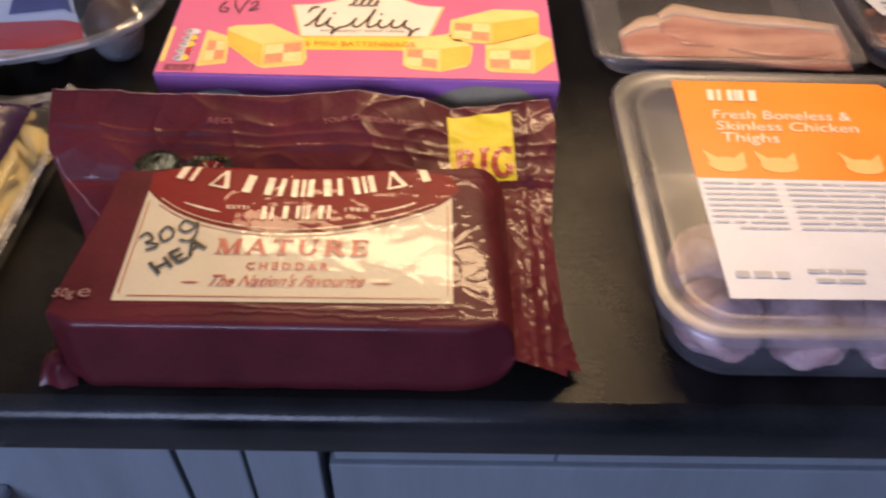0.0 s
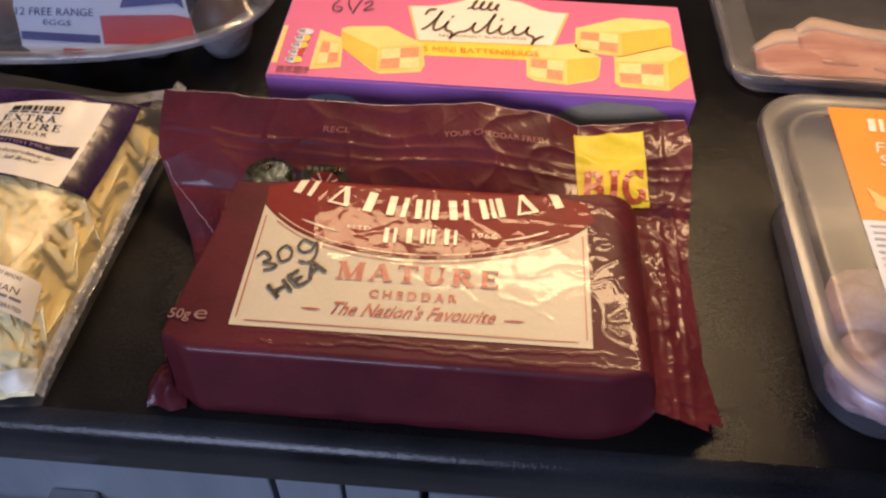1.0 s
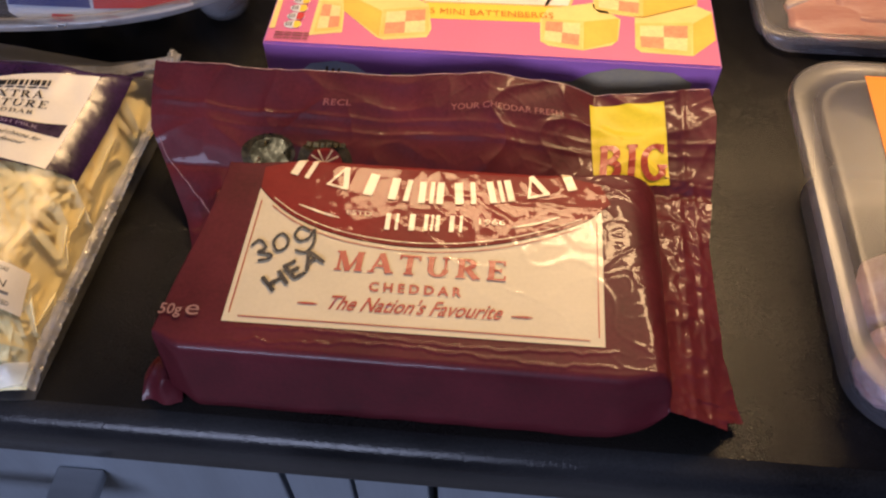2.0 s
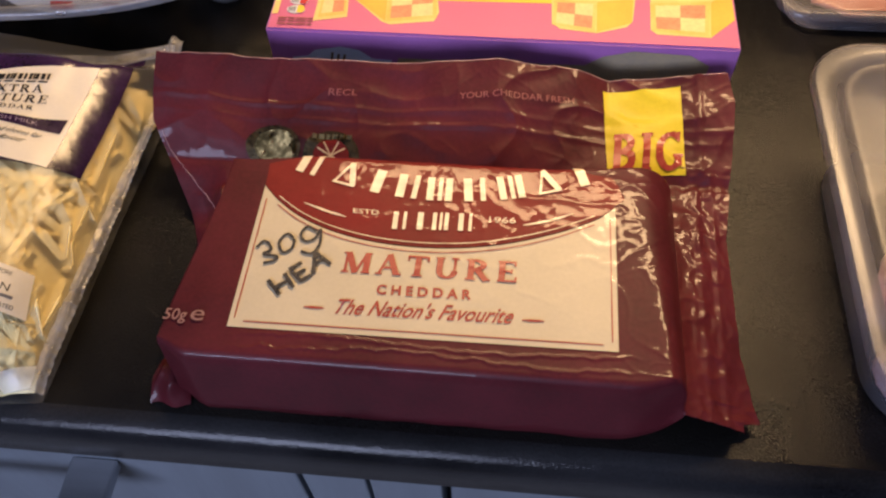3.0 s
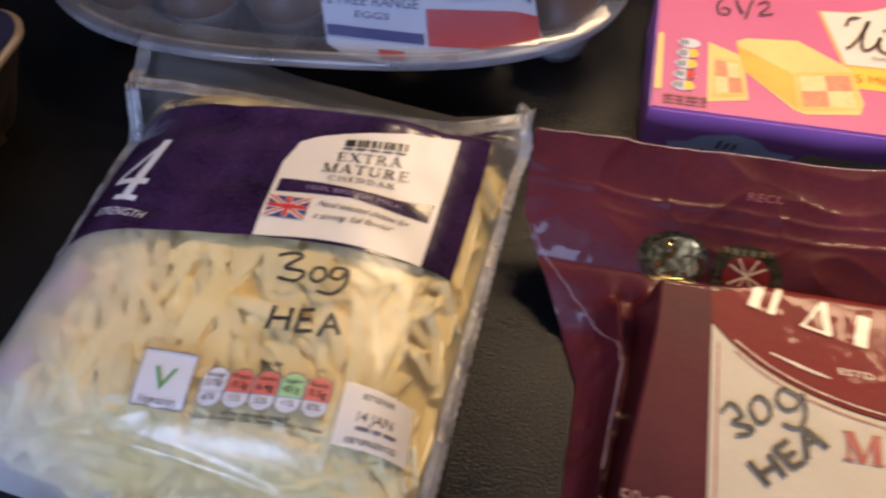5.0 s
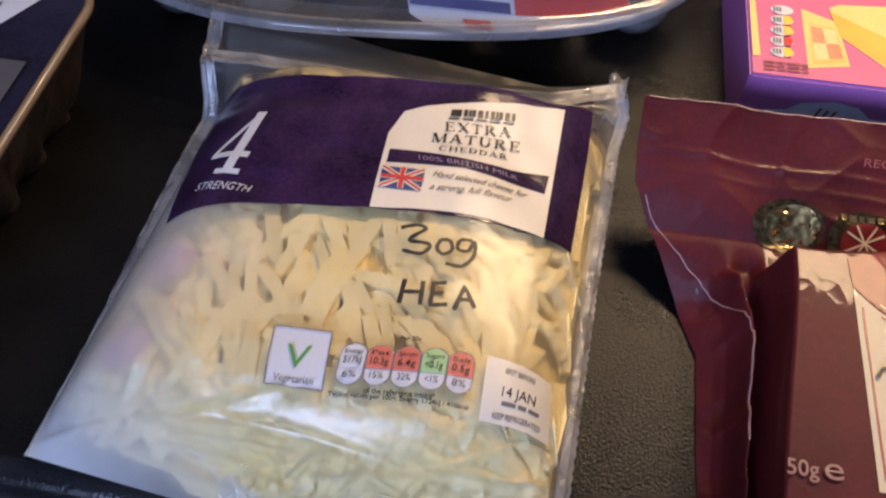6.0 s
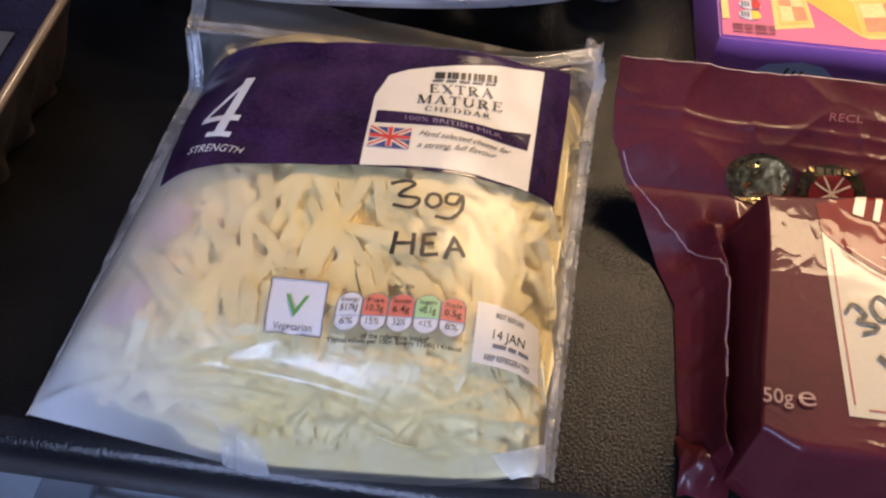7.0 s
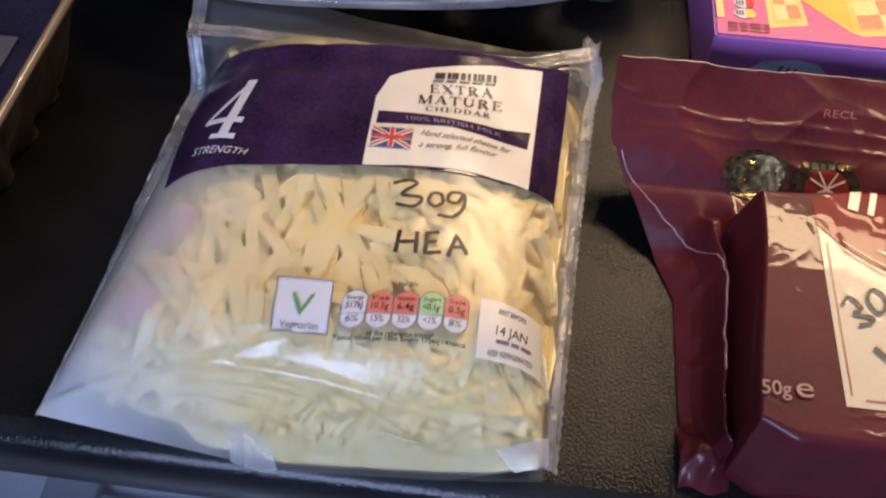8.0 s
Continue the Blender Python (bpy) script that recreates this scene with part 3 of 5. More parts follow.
def head_relief(x, y):
    """Zip ridges and slow waves of the standing seal."""
    if y < 0.124:
        return 0.0
    w = 0.0026 * ss(0.124, 0.136, y) * noise.noise(Vector((x * 26, y * 34, 1.3))) + 0.0012 * ss(0.124, 0.132, y) * noise.noise(Vector((x * 70, y * 60, 4.3))) + 0.0011 * ss(0.124, 0.134, y) * max(0.0, 1 - 3 * abs(noise.noise(Vector((x * 38, y * 45, 9))))) ** 2
    for y0 in (0.1425, 0.1485):
        yy = y0 + 0.03 * (x + 0.1) * 0.3
        w += 0.0005 * (0.8 + 1.2 * noise.noise(Vector((x * 30, y0 * 900, 3)))) * math.exp(-((y - yy) / 0.0011) ** 2)
    return w


def pack_film(x, y):
    return pack_z(x, y) + wrinkle(x, y) + head_relief(x, y)


def pack_left(y):
    return curve([(0.016, -0.0690), (0.022, -0.0745), (0.03, -0.0760), (0.05, -0.0765), (0.085, -0.0765), (0.105, -0.0845), (0.125, -0.0965), (0.138, -0.1045), (0.150, -0.1055), (0.18, -0.1045)], y)


def pack_right(y):
    return curve([(0.016, 0.150), (0.020, 0.1575), (0.05, 0.1515), (0.10, 0.1490), (0.14, 0.1540), (0.165, 0.1555), (0.18, 0.1525)], y)


def block_edge(y):
    return lerp(-0.0640, -0.0555, ss(0.01, 0.105, y))


SIDE = [(0, 0), (0.25, 0.05), (0.42, 0.13), (0.52, 0.26), (0.60, 0.44), (0.64, 0.50), (0.67, 0.40), (0.74, 0.08), (0.85, 0.09), (0.92, 0.55), (0.97, 0.94), (1, 1)]


def pack_row(y, z_front=None):
    """One line of the film across the pack, from its left fin to its right fin."""
    row = []
    xl, xr = pack_left(y), pack_right(y)
    base = 0.004 + 0.007 * ss(0.03, 0.12, y)

    def top(x):
        z = pack_film(x, y)
        return z if z_front is None else min(z, z_front + 0.3 * wrinkle(x, 0.022))
    merge = ss(0.098, 0.126, y)

    def seal(x):
        return pack_film(x, max(y, 0.1215))

    def fin(x, side):
        z = lerp(base, seal(x), merge)
        if side > 0:
            slope = lerp(0.021, lerp(0.005, 0.016, ss(0.02, 0.12, y)), min(1.0, max(0.0, (x - 0.125) / 0.031)))
            z = lerp(slope, seal(x), merge)
        if side > 0:
            # pressed ribs of the end seal
            rib = 0.0009 * (1 + 1.2 * noise.noise(Vector((0, y * 130, 7)))) * math.exp(-((x - 0.137) / 0.0016) ** 2) + 0.0008 * math.exp(-((x - 0.144) / 0.0013) ** 2) + 0.0006 * noise.noise(Vector((x * 110, y * 60, 5))) + 0.0003 * noise.noise(Vector((x * 240, y * 210, 6))) + 0.0007 * max(0.0, 1 - 3 * abs(noise.noise(Vector((x * 150, y * 110, 9))))) ** 2
            z += rib * ss(0.122, 0.13, x)
            return z
        else:
            z += 0.003 * ss(0.05, 0.09, y) * (1 - merge) + 0.0006 * noise.noise(Vector((x * 120, y * 160, 2)))
        if z_front is not None:
            z = min(z, max(0.0012, z_front))
        return z
    for i in range(48):
        # upright wall of the block, then a standing seam, then the film slants down to the worktop
        k = i / 47
        x = lerp(xl, block_edge(y), k)
        shape = curve(SIDE, k)
        crumple = (1 - k) * k * 4 * (0.0036 * noise.noise(Vector((x * 40, y * 60, 2))) + 0.0022 * (1 - 2 * abs(noise.noise(Vector((x * 60, y * 90, 8))))))
        z = lerp(lerp(0.0012, top(block_edge(y)), shape) + crumple, lerp(seal(x), top(x), k ** 3), merge)
        row.append((x, y, z if z_front is None else min(z, max(0.0010, z_front))))
    shoulder = lerp(0.1155, 0.1065, ss(0.01, 0.11, y))
    for i in range(1, 290):
        x = lerp(block_edge(y), shoulder, i / 290)
        row.append((x, y, top(x)))
    for i in range(23):
        # soft shoulder of the block down to the end seal
        k = i / 22
        x = lerp(shoulder, PACK_R + 0.005, k)
        row.append((x, y, lerp(fin(PACK_R + 0.005, 1), top(x), (1 - k ** 2.4) ** 0.55)))
    for i in range(1, 25):
        x = lerp(PACK_R + 0.005, xr, i / 24)
        row.append((x, y, fin(x, 1)))
    return [(x, pack_front(x, yy), TOP + z) for x, yy, z in row]


def pack_front(x, y):
    """The block bulges to the front between its rounded corners, its side fins do not."""
    if y > 0.03:
        return y
    corner = 0.0058 * ss(0.104, 0.127, x) + 0.006 * ss(-0.052, -0.066, x)
    return y + corner * ss(0.03, 0.0125, y)


rows = []
for z, y in ((0.0008, 0.0150), (0.003, 0.0138), (0.007, 0.0129), (0.0105, 0.0125)):
    rows.append([(x, yy + (y - 0.0125) + 0.0006 * noise.noise(Vector((x * 60, z * 80, 4))), zz) for x, yy, zz in pack_row(0.0125, z)])
y = 0.0127
while y < 0.1300:
    rows.append(pack_row(y))
    y += 0.0003 if y < 0.014 else 0.0005 if (y < 0.03 or 0.1 < y < 0.124) else 0.0007
for k in np.linspace(0.02, 1.0, 60):
    # the standing seal ends on its own slanting top edge
    base_row = pack_row(0.13)
    row = []
    for x, _, _ in base_row:
        yt = curve(HEAD_Y, x)
        yy = lerp(0.13, yt, k)
        xl, xr = pack_left(yy), pack_right(yy)
        f = (x - pack_left(0.13)) / (pack_right(0.13) - pack_left(0.13))
        xx = lerp(xl, xr, f)
        row.append((xx, yy, TOP + pack_film(xx, yy) + (0.0009 * math.exp(-((xx - 0.140) / 0.0016) ** 2) + 0.0006 * noise.noise(Vector((xx * 140, yy * 120, 5))) * ss(0.124, 0.132, xx))))
    rows.append(row)
part("film", grid_mesh(rows), M["maroon"], pack, "glossy creased maroon film", smooth=True)

# bright cut edges: along the standing seam and along the top of the head seal
rows = []
for y in np.linspace(0.046, 0.134, 50):
    row = pack_row(y)[:48]
    x, _, z = row[30] if y < 0.085 else row[int(lerp(30, 2, ss(0.085, 0.134, y)))]
    rows.append([(x - 0.0002, y, z - 0.0004), (x, y, z + 0.0003), (x + 0.0002, y, z + 0.0003), (x + 0.0004, y, z - 0.0004)])
part("seam_edge", grid_mesh(rows), M["film_edge"], pack, "bright thin edge of the side seam", smooth=True)
rows = []
for x in np.linspace(-0.1035, 0.152, 120):
    y = curve(HEAD_Y, x)
    z = TOP + pack_film(x, y)
    rows.append([(x, y - 0.0002, z + 0.0002), (x, y, z + 0.0003), (x, y + 0.0003, z + 0.0002), (x, y + 0.0003, z - 0.0004)])
part("seal_edge", grid_mesh(rows), M["film_edge"], pack, "thin bright edge of the head seal", smooth=True)
# crumpled film tucked at the front corner
for name_x, span, deep in ((-0.0775, 0.016, 0.020),):
    rows = []
    for k in np.linspace(0, 1, 26):
        rows.append([(name_x + span * j / 25, 0.0140 + deep * k + 0.001 * math.sin(j * 0.3), TOP + 0.001 + 0.008 * math.sin(math.pi * k ** 0.8) * math.sin(math.pi * (0.05 + 0.9 * j / 25)) + 0.004 * (1 - 2 * abs(noise.noise(Vector((j * 0.09, k * 2.2, name_x * 50))))) * math.sin(math.pi * k)) for j in range(26)])
    part("corner_fold", grid_mesh(rows), M["maroon"], pack, "crumpled maroon film corner", smooth=True)

label_top = [(-39.4, 92.5), (-32.4, 85.3), (-21.8, 77.9), (-7.4, 71.9), (10.7, 68.2), (32.3, 67.5), (53.4, 70.3), (74.4, 76.8), (91.3, 84.8), (99.3, 91.7)]
arc = [(p.x, p.y) for p in smooth_line(label_top, 5)]
label_panel = sheet("label_panel", arc + [(99.3, 29.5), (-39.6, 28.5)], pack_film, M["cream"], pack, 0.0003, 0.0012, "cream printed panel with an arched top")
sheet("red_panel", [(x, y + 0.7) for x, y in arc] + [(103, 96), (99, 106), (80, 110), (30, 111), (-22, 110), (-40, 104)], pack_film, M["red_ink"], pack, 0.0003, 0.0012, "brighter red printed arch")
stroke("border_line", [[(x, y - 1.9) for x, y in label_top[1:-1]], [(-37.4, 86), (-37.6, 32)], [(97.2, 86), (97.2, 33)], [(-34, 30.9), (94, 31.7)]], 0.45, pack_film, M["red_text"], label_panel, 0.0006, "thin red border line")
stroke("cream_rule", [[(x, y + 2.2) for x, y in label_top[1:-1]]], 0.35, pack_film, M["cream_ink"], pack, 0.0007, "thin cream arched rule")
stroke("cream_rule", [[(-22, 85), (-12, 81.5), (-4.5, 79.5)]], 1.0, pack_film, M["cream_ink"], pack, 0.0007, taper=0.8)
stroke("cream_rule", [[(64, 80.5), (74, 83.5), (83, 87.5)]], 1.0, pack_film, M["cream_ink"], pack, 0.0007, taper=0.8)
serif_word("MATURE", (-2.6, 54.2), (63.2, 54.6), (-2.4, 63.2), pack_film, M["red_text"], label_panel, 0.0007, weight=1.15, gap=0.2)
lettering("C H E D D A R", (12.0, 45.9), (46.8, 46.2), (11.9, 49.9), pack_film, M["red_text"], label_panel, 0.0007, bold=0.035)
lettering("The Nation's Favourite", (-3.2, 36.5), (61.4, 37.5), (-0.6, 42.9), pack_film, M["red_text"], label_panel, 0.0007, bold=0.012)
stroke("dash", [[(-13.5, 38.4), (-9.6, 38.4), (-5.8, 38.4)]], 0.9, pack_film, M["red_text"], label_panel, 0.0007, taper=0.7)
stroke("dash", [[(65.4, 39.2), (69.4, 39.3), (73.4, 39.4)]], 0.9, pack_film, M["red_text"], label_panel, 0.0007, taper=0.7)
lettering("ESTD", (-1.9, 81.5), (8.2, 81.3), (-2.2, 83.7), pack_film, M["cream_ink"], pack, 0.0008)
lettering("1966", (51.0, 80.8), (61.3, 81.2), (51.0, 83.6), pack_film, M["cream_ink"], pack, 0.0008)
lettering("50g", (-63.4, 29.4), (-55.0, 29.6), (-63.2, 34.0), pack_film, M["soft_text"], pack, 0.0009, bold=0.01)
lettering("e", (-53.6, 29.6), (-48.6, 29.8), (-53.4, 36.4), pack_film, M["soft_text"], pack, 0.0009)
# the maker's mark as plain upright bars along the arch
marks = ((-22.9, 105.2), (-6.8, 100.6), (5.8, 97.8), (18.1, 96.1), (30.8, 95.5), (44.6, 96.4), (58.7, 98.6), (72.5, 102.4), (86.0, 107.0))
for i, (x, y) in enumerate(marks):
    a, b = marks[max(0, i - 1)], marks[min(8, i + 1)]
    d = Vector((b[0] - a[0], b[1] - a[1])).normalized()
    u = Vector((-d.y, d.x))
    w, h = 5.6, 5.7
    if i in (2, 8):
        w = 3.0
    c = Vector((x, y))
    bl, br, tl = c - d * w - u * h, c + d * w - u * h, c - d * w + u * h
    serif_word((("duo",), ("tent",), ("post",), ("duo",), ("trio",), ("duo",), ("trio",), ("tent",), ("post",))[i], bl, br, tl, pack_film, M["cream_ink"], pack, 0.0008, "brand_mark", 1.0)
serif_word(("duo", "post", "trio", "duo"), (13.2, 75.0), (45.6, 76.3), (13.1, 83.2), pack_film, M["cream_ink"], pack, 0.0008, "brand_mark", 0.9, 0.3)
# writing by marker pen
stroke("pen_mark", [[(-36.1, 62.4), (-33.6, 65.6), (-30.3, 62.1), (-33.0, 59.7), (-27.8, 59.1), (-28.0, 57.2), (-32.1, 55.7)]], 1.15, pack_film, M["marker"], label_panel, 0.001, "black marker writing")
stroke("pen_mark", [[(-26.8, 68.6), (-28.0, 65), (-25.6, 61), (-22.6, 63.2), (-22.6, 67), (-25, 69.4), (-26.8, 68.6)]], 1.15, pack_film, M["marker"], label_panel, 0.001, "black marker writing")
stroke("pen_mark", [[(-14.5, 71.5), (-18.5, 73.4), (-20.4, 69.5), (-18, 66.6), (-14.6, 68.2), (-13.2, 72.5), (-12.4, 66), (-14.6, 61.4), (-19, 62)]], 1.15, pack_film, M["marker"], label_panel, 0.001, "black marker writing")
stroke("pen_mark", [[(-28.7, 48.5), (-23.1, 42.5), (-25.6, 45.4), (-20.9, 48.9), (-23.2, 51.8), (-18.6, 45.9)]], 1.6, pack_film, M["marker"], label_panel, 0.001, "black marker writing", curved=False)
stroke("pen_mark", [[(-17.6, 57.0), (-21.4, 53.9), (-19, 51.4), (-15.4, 54.2), (-19, 51.4), (-16.5, 48.9), (-13.0, 51.8)]], 1.6, pack_film, M["marker"], label_panel, 0.001, "black marker writing", curved=False)
stroke("pen_mark", [[(-12.4, 52.4), (-13.4, 62.1), (-6.6, 56.9), (-9.8, 59.2), (-12.9, 56.3)]], 1.6, pack_film, M["marker"], label_panel, 0.001, "black marker writing", curved=False)
# yellow flash, foil emblems and small print on the standing seal
flash = sheet("flash_label", [(97.6, 169.6), (132.0, 173.0), (133.8, 130.0), (100.4, 128.5)], pack_film, M["yellow"], pack, 0.0005, 0.002, "yellow printed flash on the seal")
serif_word("BIG", (101.2, 129.2), (132.6, 132.0), (102.2, 147.8), pack_film, M["red_text"], flash, 0.0010, weight=1.25, gap=0.1)
lettering("YOUR CHEDDAR FRESH", (33.4, 154.1), (84.4, 158.4), (33.2, 156.9), pack_film, M["dull_text"], pack, 0.0012)
lettering("RECL", (-25.7, 152.7), (-13.0, 154.1), (-25.4, 155.4), pack_film, M["dull_text"], pack, 0.0012)


def oval(cx, cy, rx, ry, n=28):
    return [(cx + rx * math.cos(2 * math.pi * i / n), cy + ry * math.sin(2 * math.pi * i / n)) for i in range(n)]


def crumpled(x, y):
    """The film with the pressed relief of a foil emblem."""
    return pack_film(x, y) + 0.0011 * abs(noise.noise(Vector((x * 170, y * 190, 5)))) + 0.0006 * noise.noise(Vector((x * 330, y * 360, 8)))


foil = sheet("emblem_foil", oval(-49.0, 131.5, 12.5, 8.4), pack_film, M["emblem_dark"], pack, 0.0006, 0.0015, "dark foil emblem with a gold middle")
sheet("emblem_middle", oval(-48.0, 131.5, 9.5, 6.6), crumpled, M["gold"], foil, 0.0008, 0.0008, "bright crumpled gold foil")
seal_mark = sheet("emblem", oval(-22.5, 129.5, 12.8, 9.6), pack_film, M["emblem_dark"], pack, 0.0006, 0.0015, "dark round emblem with a small flag")
sheet("emblem_field", oval(-22.5, 129.0, 8.2, 6.0), pack_film, M["red_ink"], seal_mark, 0.0009, 0.0015)
stroke("emblem_flag", [[(-22.5 - 7.4 * math.cos(a), 129.0 - 5.4 * math.sin(a)), (-22.5 + 7.4 * math.cos(a), 129.0 + 5.4 * math.sin(a))] for a in (0.55, 1.1, 2.04, 2.59)], 0.6, pack_film, M["cream_ink"], seal_mark, 0.0012, curved=False)
bars("small_print", (-31.5, 135.2), (-13.5, 135.2), (-31.5, 137.4), pack_film, M["gold"], seal_mark, (1, -0.5, 1.2, -0.5, 0.8, -0.5, 1.2, -0.5, 1, -0.5, 1.2), 0.0009)


# ---- bag of grated cheese ----
bag = thing("grated_cheese_bag", (-0.20, 0.10, TOP), "clear zip bag of grated cheese with purple printed top", "cheese bag")


def bag_crease(x, y):
    w = 0.0
    # dents and short creases in the printed head of the bag
    for cx, cy, ang, length, wid, amp in ((-0.226, 0.146, 0.2, 0.010, 0.006, -0.0022), (-0.208, 0.119, 0.5, 0.008, 0.005, -0.0018), (-0.231, 0.101, 0.1, 0.007, 0.004, -0.0012), (-0.2285, 0.116, 1.24, 0.017, 0.003, -0.0010), (-0.256, 0.152, -0.3, 0.010, 0.006, -0.0020)):
        dx, dy = x - cx, y - cy
        a, b = dx * math.cos(ang) + dy * math.sin(ang), dy * math.cos(ang) - dx * math.sin(ang)
        w += amp * math.exp(-(a / length) ** 2 - (b / wid) ** 2)
    w += 0.0011 * noise.noise(Vector((x * 30, y * 30, 8))) + 0.0005 * noise.noise(Vector((x * 90, y * 70, 2)))
    for pts, amp, wid in (([(-0.2885, 0.0150), (-0.2240, 0.0205), (-0.190, 0.0188), (-0.1535, 0.0152), (-0.12, 0.0165)], 0.0024, 0.0018), ([(-0.25, 0.012), (-0.215, 0.024), (-0.20, 0.030)], 0.0010, 0.002)):
        if pts[0][0] < x < pts[-1][0]:
            w += amp * math.exp(-((y - curve(pts, x)) / wid) ** 2)
    return w


def bag_film(x, y):
    u, v = bag_uv(x, y)
    k = ss(0, 0.08, u) * ss(1, 0.93, u) * ss(0, 0.03, v)
    # zip track
    zv = lerp(0.835, 0.95, u)
    w = 0.0016 * math.exp(-((v - zv - 0.012) / 0.010) ** 2) + 0.0010 * math.exp(-((v - zv - 0.045) / 0.008) ** 2)
    return bag_h(u, v) + k * bag_crease(x, y) + w


rows = []
for v in np.concatenate([np.linspace(0, 0.22, 45), np.linspace(0.23, 1.0, 110)]):
    row = []
    for u in np.linspace(0, 1, 130):
        f, b = curve(BAG_F, u), curve(BAG_B, u)
        x, y = lerp(curve(BAG_L, v), curve(BAG_R, v), u), lerp(f, b, v)
        row.append((x, y, TOP + bag_film(x, y)))
    rows.append(row)
part("film", grid_mesh(rows), M["bag_film"], bag, "clear creased polythene", smooth=True)
rows = [[(lerp(curve(BAG_L, v), curve(BAG_R, v), u), lerp(curve(BAG_F, u), curve(BAG_B, u), v), TOP + 0.0012 + 0.016 * ss(0.85, 1.0, v)) for u in np.linspace(0, 1, 24)] for v in np.linspace(0, 1, 24)]
part("back_film", grid_mesh(rows), M["bag_back"], bag, "thin underside film", smooth=True)
# side seals with pressed ribs and a notched edge
for side, table in ((0, BAG_L), (1, BAG_R)):
    rows = []
    for v in np.linspace(0.0, 1.0, 200):
        e = curve(table, v)
        out = 1 if side else -1
        y = lerp(curve(BAG_F, side), curve(BAG_B, side), v)
        z0 = bag_film(e - out * 0.001, y)
        width = 0.0045 + 0.00025 * math.sin(v * 300)
        if side == 0:
            width = 0.002 + 0.004 * ss(0.1, 0.5, v)
        rows.append([(e + out * (width * j / 6 - 0.001), y, TOP + max(0.0008, z0 - 0.004 * (j / 6) ** 2 * ss(0.8, 0.4, v) + 0.0006 * math.sin(j * 2.4) + 0.0008 * noise.noise(Vector((v * 40, j * 0.7, side))))) for j in range(7)])
    part("side_seal", grid_mesh(rows), M["bag_seal"], bag, "milky ribbed side seal", smooth=True)
# zip track and its crushed end
rows = []
for j in range(7):
    row = []
    for u in np.linspace(0.0, 1.0, 80):
        v = lerp(0.835, 0.95, u) + 0.008 + 0.006 * j
        x, y = lerp(curve(BAG_L, v), curve(BAG_R, v), u), lerp(curve(BAG_F, u), curve(BAG_B, u), v)
        row.append((x, y, TOP + bag_film(x, y) + 0.0005 + 0.0007 * (j % 2)))
    rows.append(row)
part("zip_track", grid_mesh(rows), M["bag_seal"], bag, "milky plastic zip track", smooth=True)
rows = []
for k in np.linspace(0, 1, 12):
    rows.append([(-0.1175 + 0.0075 * j / 5 + 0.002 * k, 0.176 + 0.022 * k, TOP + 0.017 + 0.004 * k + 0.002 * math.sin(j * 1.3) + 0.001 * math.sin(k * 9)) for j in range(6)])
part("zip_end", grid_mesh(rows), M["bag_seal"], bag, "crushed milky zip end", smooth=True)
# folded flap of film hanging over the front
fold_l = [Vector(p) * MM for p in ((-230.8, 16.0, 22.5), (-221.0, 10.4, 15.5), (-220.5, 3.6, 4.5))]
fold_r = [Vector(p) * MM for p in ((-224.1, 20.4, 26.5), (-208.3, 8.6, 14.0), (-204.7, 2.2, 3.5))]
rows = []
for k in np.linspace(0, 1, 16):
    i, f = (0, k * 2) if k < 0.5 else (1, k * 2 - 1)
    a, b = fold_l[i].lerp(fold_l[i + 1], f), fold_r[i].lerp(fold_r[i + 1], f)
    rows.append([tuple(a.lerp(b, j / 9) + Vector((0, -0.0012 * math.sin(math.pi * j / 9), TOP + 0.0008 * math.sin(j * 1.1 + k * 4)))) for j in range(10)])
part("front_fold", grid_mesh(rows), M["bag_milk"], bag, "folded milky film corner", smooth=True)
sheet("folded_film", [(-137, 13.0), (-128, 15.2), (-120.5, 20.0), (-120.2, 11.2), (-130, 8.4)], bag_film, M["bag_milk"], bag, 0.0014, 0.004, "milky fold of film along the front")

panel = sheet("printed_panel", [(-273.5, 161), (-263.5, 163.5), (-252, 159.5), (-240.2, 156.5), (-218.8, 155.5), (-189.6, 159), (-157.1, 168), (-137, 175), (-121.5, 178.5), (-122.1, 147.4), (-124.7, 100.2), (-134.6, 97.9), (-191.0, 94.3), (-226, 91), (-261.4, 87.4), (-268.0, 121.4), (-272, 150)], bag_film, M["purple"], bag, 0.0004, 0.002, "purple printed panel")
white = sheet("white_label", [(-189.2, 141.0), (-182, 145.2), (-174.2, 148.0), (-160, 151.5), (-135.2, 158.2), (-132.6, 158.9), (-134.6, 97.9), (-151.0, 97.9), (-170.0, 97.1), (-191.0, 94.4), (-192.3, 129.4)], bag_film, M["paper_white"], bag, 0.0006, 0.003, "white printed label")
sheet("label_band", [(-190.0, 121.0), (-177.7, 121.9), (-163.6, 121.6), (-148.5, 122.5), (-135.4, 125.1), (-136.1, 116.7), (-149.0, 116.5), (-163.1, 117.3), (-176.8, 116.1), (-189.8, 114.6)], bag_film, M["purple"], white, 0.0008, 0.004, "purple band")
serif_word("4", (-254.0, 104.8), (-237.4, 102.2), (-251.0, 137.0), bag_film, M["label_white"], panel, 0.0010)
lettering("STRENGTH", (-253.1, 97.7), (-232.0, 94.8), (-252.4, 101.2), bag_film, M["label_white"], panel, 0.0008)
serif_word("EXTRA", (-173.4, 133.2), (-150.2, 137.2), (-174.0, 137.6), bag_film, M["black_ink"], white, 0.0010, weight=0.8)
serif_word("MATURE", (-177.0, 126.8), (-146.4, 131.6), (-177.2, 131.4), bag_film, M["black_ink"], white, 0.0010, weight=0.8)
